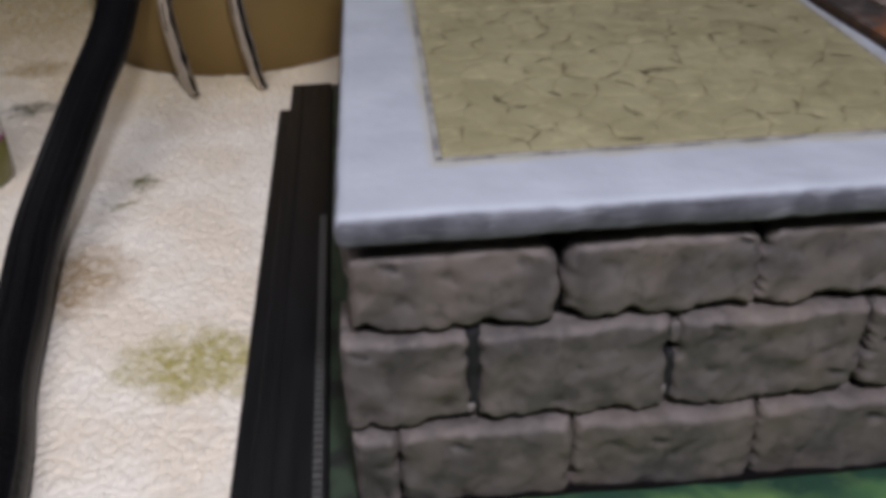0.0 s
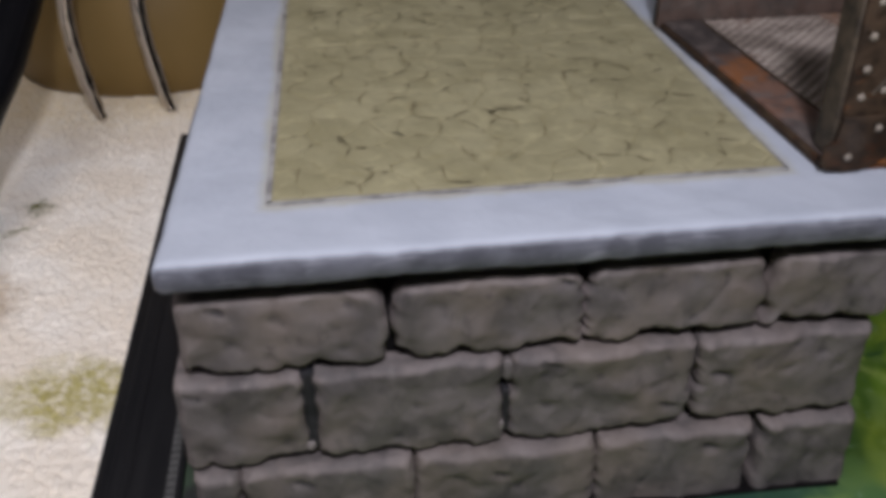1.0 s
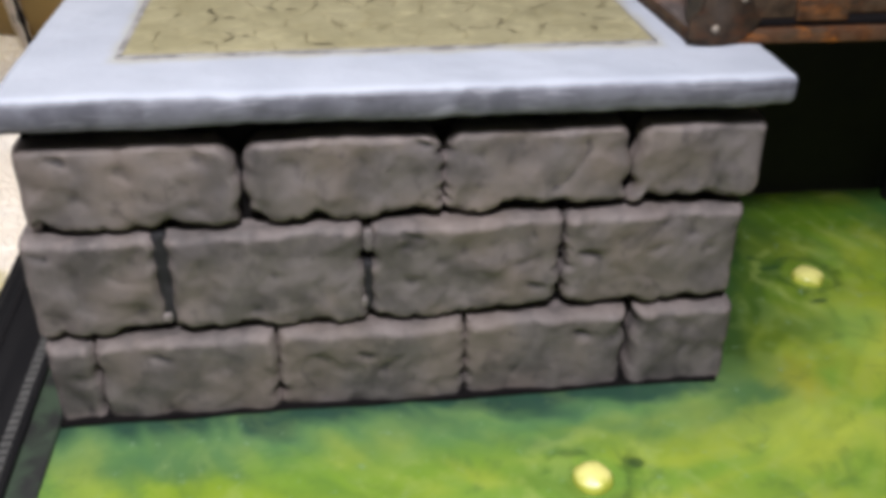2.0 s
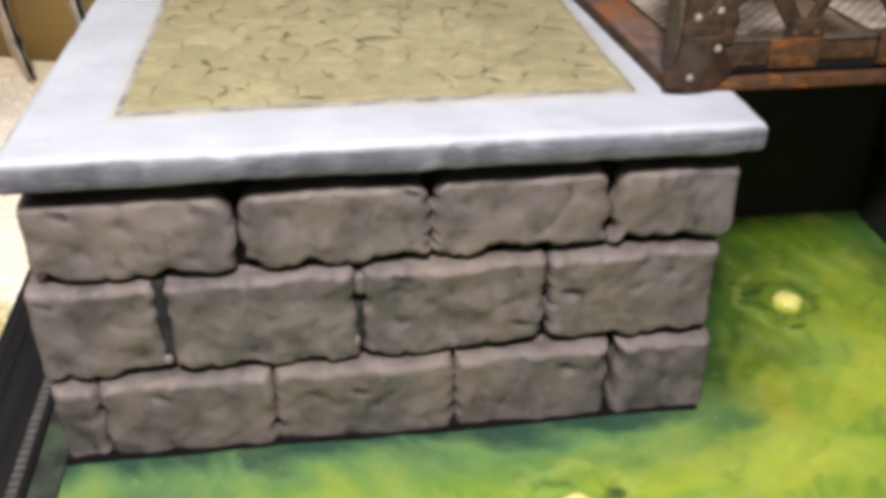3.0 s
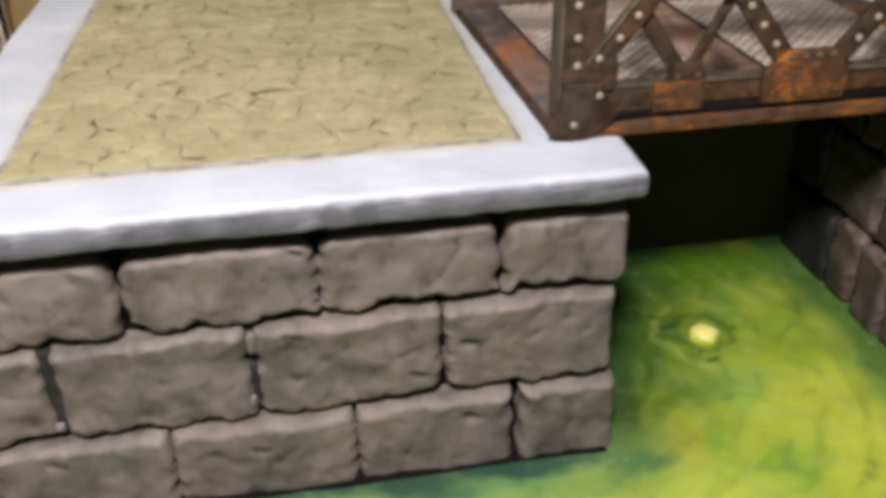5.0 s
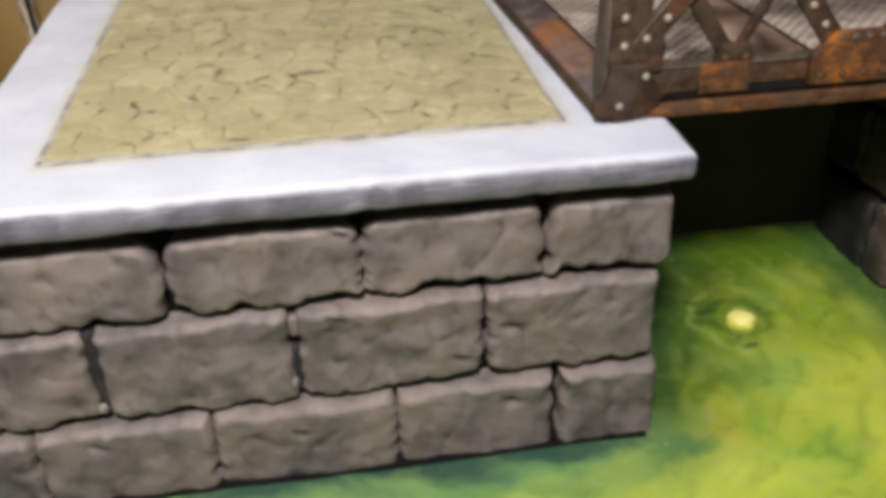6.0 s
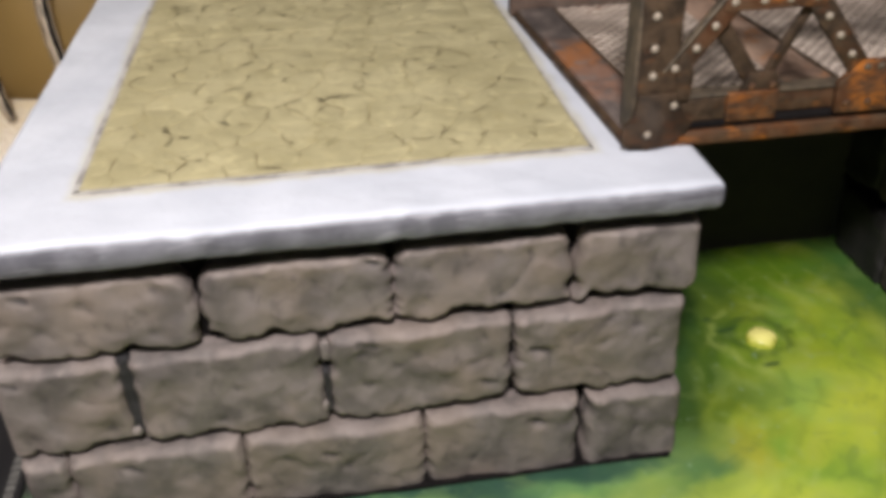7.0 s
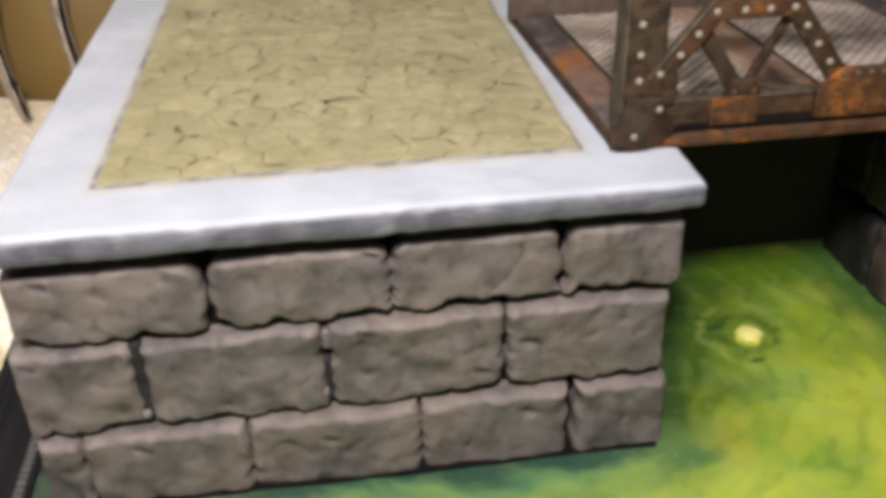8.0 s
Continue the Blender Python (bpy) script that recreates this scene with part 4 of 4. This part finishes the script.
def truss(bridge, y):
    """The near side of the bridge: its front plane lies at y."""
    f = y - 0.0010
    chord = part("bottom_chord", boxed(0.0880, 0.1500, y, y + 0.0022, 0.0514, 0.0546, bevel=0.0003), CHORD, bridge, "rusted riveted chord")
    part("ledge", boxed(0.0894, 0.1486, y - 0.0004, y + 0.0022, 0.0545, 0.0549, bevel=0.0001), LEDGE, chord, "dusty tan top edge")
    part("lower_flange", boxed(0.0862, 0.1518, y - 0.0012, y + 0.0030, 0.0480, 0.0500, bevel=0.0003), RUST, bridge, "orange rusted flange")
    # black strip stands in for the washed, shadowed gap under the chord
    part("flange_gap_strip", boxed(0.0895, 0.1485, y - 0.0003, y + 0.0020, 0.0498, 0.0513), BLACK_WASH, bridge)
    for a, b in ((0.0968, 0.1040), (0.1335, 0.1405)):
        part("splice_plate", boxed(a, b, y - 0.0007, y + 0.0003, 0.0507, 0.0550, bevel=0.0003), CHORD, chord)
    for a, b in ((0.0890, 0.0966), (0.1410, 0.1490)):
        part("end_cover", boxed(a, b, y - 0.0004, y + 0.0003, 0.0512, 0.0543, bevel=0.0002), IRON, chord, "dark brown cover strip")
    part("top_chord", boxed(0.0840, 0.1540, y - 0.0002, y + 0.0022, 0.0800, 0.0830, bevel=0.0003), IRON, bridge)
    rivets, dark_rivets, tan_rivets = [], [], []
    for mirrored in (False, True):
        def m(x):
            return 2 * MIRROR_X - x if mirrored else x

        post = part("post", boxed(*sorted((m(0.0840), m(0.0893))), f, f + 0.0016, 0.0500, 0.0830, bevel=0.0003), IRON, bridge)
        part("post_flange", boxed(*sorted((m(0.0836), m(0.0848))), f + 0.0006, f + 0.0052, 0.0500, 0.0830, bevel=0.0003), LEDGE, post, "tan dusted flange")
        foot = [(0.0822, 0.0492), (0.0832, 0.0484), (0.0854, 0.0481), (0.0874, 0.0481), (0.0890, 0.0487), (0.0908, 0.0500), (0.0918, 0.0516), (0.0905, 0.0525), (0.0893, 0.0560), (0.0840, 0.0560), (0.0836, 0.0524), (0.0822, 0.0518)]
        part("foot_plate", outline_plate([(m(px), pz) for px, pz in foot], f - 0.0006, f + 0.0002), IRON, post)
        part("gusset_tab", outline_plate([(m(px), pz) for px, pz in ((0.0890, 0.0545), (0.0912, 0.0545), (0.0916, 0.0580), (0.0905, 0.0612), (0.0890, 0.0612))], f + 0.0001, f + 0.0010), IRON, post)
        brace = part("brace", strap(m(0.0885), 0.0582, m(0.0967), 0.0686, 0.0030, f + 0.0002, f + 0.0012, 0.0006), CHORD, bridge, "riveted diagonal strap")
        part("edge_bar", strap(m(0.0874), 0.0590, m(0.0956), 0.0694, 0.0005, f - 0.0002, f + 0.0012, 0.0004), LEDGE, brace, "tan worn edge")
        part("brace", strap(m(0.1059), 0.0686, m(0.1148), 0.0572, 0.0030, f + 0.0002, f + 0.0012, 0.0006), IRON, bridge, "riveted diagonal strap")
        part("tie", strap(m(0.0945), 0.0674, m(0.1082), 0.0674, 0.0026, f + 0.0000, f + 0.0008), RUST, bridge, "orange rusted tie bar")
        part("lattice_bar", strap(m(0.0940), 0.0655, m(0.1008), 0.0555, 0.0023, y + 0.0003, y + 0.0013), IRON, bridge)
        part("lattice_bar", strap(m(0.1018), 0.0552, m(0.1074), 0.0665, 0.0014, y + 0.0006, y + 0.0014), IRON, bridge)
        part("lattice_bar", strap(m(0.0925), 0.0690, m(0.0990), 0.0800, 0.0021, y + 0.0003, y + 0.0013), IRON, bridge)
        part("lattice_bar", strap(m(0.1075), 0.0690, m(0.1015), 0.0800, 0.0021, y + 0.0003, y + 0.0013), IRON, bridge)
        part("node_plate", outline_plate([(m(px), pz) for px, pz in ((0.0984, 0.0546), (0.1044, 0.0546), (0.1034, 0.0574), (0.0996, 0.0574))], y - 0.0003, y + 0.0006), IRON, bridge)
        for rx, rz in ((0.0857, 0.0621), (0.0858, 0.0584), (0.0887, 0.0592), (0.0889, 0.0543), (0.0856, 0.0504), (0.0856, 0.0663), (0.0857, 0.0705),
                       (0.0913, 0.0617), (0.0935, 0.0645), (0.0957, 0.0674), (0.0996, 0.0674), (0.1031, 0.0674), (0.1066, 0.0674),
                       (0.1088, 0.0647), (0.1109, 0.0620), (0.1131, 0.0593)):
            rivets.append((m(rx), rz, f - (0.0005 if rz < 0.0555 and rx < 0.09 else 0.0)))
        for rx in (0.1000, 0.1029):
            dark_rivets.append((m(rx), 0.0556, y - 0.0004))
    plate = [(0.1122, 0.0509), (0.1241, 0.0509), (0.1244, 0.0552), (0.1222, 0.0582), (0.1150, 0.0582), (0.1120, 0.0552)]
    part("gusset_plate", outline_plate(plate, f - 0.0002, f + 0.0009), RUST, bridge, "orange rusted gusset plate")
    for k in range(4):
        dark_rivets.append((0.1136 + 0.0031 * k, 0.0524, f - 0.0002))
    for k in range(4):
        tan_rivets.append((0.1156 + 0.0020 * k, 0.0574, f - 0.0002))
    for places, mesh in ((rivets, RIVET_MESH), (dark_rivets, DARK_RIVET_MESH), (tan_rivets, TAN_RIVET_MESH)):
        for rx, rz, ry in places:
            ob = new("rivet", mesh)
            ob.parent = chord
            ob.location = (rx, ry, rz)


FAR_Y, FAR_SHIFT = 0.0665, -0.0027


def far_truss(bridge):
    """The far side, seen from within: a plain dusty plate below, posts and straps above."""
    y, dx = FAR_Y, FAR_SHIFT
    chord = part("kick_plate", boxed(0.0825 + dx, 0.1565 + dx, y, y + 0.0020, 0.0484, 0.0552, bevel=0.0003), KICK_PLATE, bridge, "dusty brown plate along the deck")
    part("ledge", boxed(0.0840 + dx, 0.1550 + dx, y - 0.0003, y + 0.0020, 0.0551, 0.0555, bevel=0.0001), LEDGE, chord, "dusty tan top edge")
    part("top_chord", boxed(0.0840 + dx, 0.1540 + dx, y - 0.0002, y + 0.0022, 0.0800, 0.0830, bevel=0.0003), IRON, bridge)
    for mirrored in (False, True):
        def m(x):
            return (2 * MIRROR_X - x if mirrored else x) + dx

        part("post", boxed(*sorted((m(0.0825), m(0.0890))), y + 0.0010, y + 0.0026, 0.0484, 0.0830, bevel=0.0003), IRON, bridge)
        for ax, az, bx, bz, wide in ((0.0885, 0.0582, 0.0967, 0.0686, 0.0030), (0.1059, 0.0686, 0.1148, 0.0572, 0.0030), (0.0940, 0.0655, 0.1008, 0.0555, 0.0023), (0.1018, 0.0552, 0.1074, 0.0665, 0.0014)):
            part("brace", strap(m(ax), az, m(bx), bz, wide, y + 0.0004, y + 0.0014, 0.0006), IRON, bridge, "diagonal strap")
        part("tie", strap(m(0.0945), 0.0674, m(0.1082), 0.0674, 0.0026, y + 0.0006, y + 0.0014), CHORD, bridge)


def turned(bm):
    """Shears the deck to fit the camera's view, in place of a slight turn of the bridge."""
    for v in bm.verts:
        v.co.x -= 0.046 * (v.co.y - 0.008)
    return bm


def iron_bridge():
    bridge = thing("iron_bridge", (0.119, 0.035, 0.048), "rusty brown riveted iron truss bridge with grey grating", "bridge")
    deck = part("deck", turned(boxed(0.0840, 0.1580, 0.0090, FAR_Y, 0.0481, 0.0493, bevel=0.0002)), BLACK_WASH, bridge, "dark iron deck frame")
    for x0, x1 in ((0.0830, 0.0839), (0.1582, 0.1591)):
        part("edge_angle", turned(boxed(x0, x1, 0.0086, FAR_Y + 0.0015, 0.0480, 0.0493, bevel=0.0002)), IRON, deck, "dark brown edge angle")
    for seed, x0, x1 in ((300.0, 0.0838, 0.0904), (301.0, 0.1517, 0.1583)):
        part("end_plate", turned(rough_block(x0, x1, 0.0072, FAR_Y, 0.0484, 0.0499, cell=0.0009, rounded=0.0004, lumps=0.00015, seed=seed)), END_PLATE, deck, "grey end plate stained orange")
    # second strip stands in for the shadowed groove beside the cross plate
    for x0, x1 in ((0.0903, 0.0909), (0.1216, 0.1223)):
        part("edge_groove_strip", turned(boxed(x0, x1, 0.0098, FAR_Y, 0.0488, 0.0498, bevel=0.0001)), IRON, deck)
    part("cross_plate", turned(rough_block(0.1135, 0.1215, 0.0098, FAR_Y, 0.0485, 0.0498, cell=0.0009, rounded=0.0004, lumps=0.00015, seed=302.0)), CROSS_PLATE, deck, "pinkish rusted cross plate")
    # crossed diagonal wires
    bm = bmesh.new()
    left, right, near, far = 0.0908, 0.1520, 0.0100, FAR_Y - 0.0002
    pitch, w = 0.0023, 0.00036
    for lean, level in ((1, 0.04945), (-1, 0.04953)):
        for k in range(-34, 72):
            base = left + k * pitch
            ends = []
            for t in sorted((0.0, far - near, (left - base) * lean, (right - base) * lean)):
                px = base + lean * t
                if -1e-9 <= t <= far - near + 1e-9 and left - 1e-9 <= px <= right + 1e-9:
                    ends.append((px, near + t))
            if len(ends) < 2:
                continue
            (ax, ay), (bx, by) = ends[0], ends[-1]
            if by - ay < 0.001:
                continue
            low = [bm.verts.new((px + w * sx, py, level - 0.0002)) for px, py, sx in ((ax, ay, -1), (ax, ay, 1), (bx, by, 1), (bx, by, -1))]
            top = [bm.verts.new((v.co.x, v.co.y, level)) for v in low]
            bm.faces.new(top)
            for q in range(4):
                bm.faces.new((low[q], low[(q + 1) % 4], top[(q + 1) % 4], top[q]))
    tagged(part("grating", turned(bm), GRATING, deck, "worn grey walkway grating", smooth=False), kind="stuff")
    truss(bridge, 0.0085)
    far_truss(bridge)


iron_bridge()


# ---------------------------------------------------------------- things on the towel
def cable():
    line = smooth_line([(-0.052, -0.045, -0.0088), (-0.0618, 0.0158, -0.0088), (-0.0675, 0.040, -0.0085), (-0.0707, 0.0618, -0.007), (-0.0724, 0.0842, -0.0015), (-0.0710, 0.1048, 0.0055), (-0.0690, 0.1270, 0.013), (-0.0663, 0.1440, 0.020), (-0.0652, 0.1600, 0.027), (-0.0645, 0.180, 0.035), (-0.066, 0.23, 0.050), (-0.08, 0.34, 0.06)], 40)
    ob = part("cable", tube(line, [0.0052 + 0.00007 * math.sin(k * 2.2) for k in range(len(line))], 28), RUBBER, None)
    tagged(ob, "thick black rubber cable rising off a towel", "cable")
    for turn in (0.7, 1.3, 1.9, 2.5):
        bm = tube([p + Vector((0.0051 * math.cos(turn), 0, 0.0051 * math.sin(turn))) for p in line[::3]], 0.0006, 6)
        part("seam", bm, RUBBER, ob)


def wire_stand():
    ob = thing("wire_stand", (-0.046, 0.19, -0.014), "bent chrome wire legs standing on a towel", "wire stand")
    for pts in ([(-0.0560, 0.1890, -0.0138), (-0.0575, 0.190, -0.0085), (-0.0590, 0.191, -0.001), (-0.0601, 0.191, 0.008), (-0.0603, 0.191, 0.017), (-0.0595, 0.191, 0.026), (-0.057, 0.190, 0.040)],
                [(-0.0345, 0.1920, -0.0138), (-0.0362, 0.193, -0.0085), (-0.0377, 0.194, -0.001), (-0.0390, 0.194, 0.008), (-0.0396, 0.194, 0.017), (-0.0391, 0.194, 0.026), (-0.037, 0.193, 0.040)]):
        line = smooth_line(pts, 10)
        radii = [min(0.0025, 0.0014 + 0.00006 * k) * (1 + 0.07 * noise.noise(Vector((k * 0.16, pts[0][0] * 900, 0)))) for k in range(len(line))]
        leg = part("leg", tube(line, radii, 16), CHROME, ob)
        bm = bmesh.new()
        bmesh.ops.create_icosphere(bm, subdivisions=3, radius=0.0017, matrix=Matrix.Translation(line[1]))
        part("tip", bm, CHROME, leg)
    part("crossbar", tube(smooth_line([(-0.057, 0.190, 0.040), (-0.047, 0.1905, 0.052), (-0.037, 0.193, 0.040)], 10), 0.0021, 16), CHROME, ob)


def tub():
    ob = thing("plastic_tub", (-0.046, 0.259, -0.0145), "tan plastic tub standing on a towel", "tub")
    part("body", disc_stack(bmesh.new(), [(0.0515, -0.0142), (0.0530, -0.0130), (0.0535, 0.0), (0.0545, 0.075), (0.0530, 0.075), (0.0515, -0.008)], (-0.046, 0.259), 64), TAN, ob)


def paint_bottle():
    at = (-0.1105, 0.138)
    ob = thing("paint_bottle", (*at, -0.0145), "white-labelled dropper bottle of olive paint", "paint bottle")
    part("base", disc_stack(bmesh.new(), [(0.0115, -0.0142), (0.0128, -0.0130), (0.0128, -0.002)], at, 32), BOTTLE_BODY, ob, "olive paint seen through clear plastic")
    part("band", disc_stack(bmesh.new(), [(0.0129, -0.002), (0.0129, -0.0008)], at, 32), BOTTLE_BAND, ob, "thin magenta stripe")
    part("label", disc_stack(bmesh.new(), [(0.0129, -0.0008), (0.0129, 0.042)], at, 32), BOTTLE_LABEL, ob, "white paper wrap")
    part("shoulder", disc_stack(bmesh.new(), [(0.0128, 0.042), (0.0115, 0.046), (0.0065, 0.049), (0.0060, 0.053)], at, 32), BOTTLE_BODY, ob)
    part("nozzle", disc_stack(bmesh.new(), [(0.0058, 0.053), (0.0050, 0.060), (0.0022, 0.070), (0.0016, 0.074)], at, 24), BOTTLE_LABEL, ob, "white plastic cap")


cable()
wire_stand()
tub()
paint_bottle()
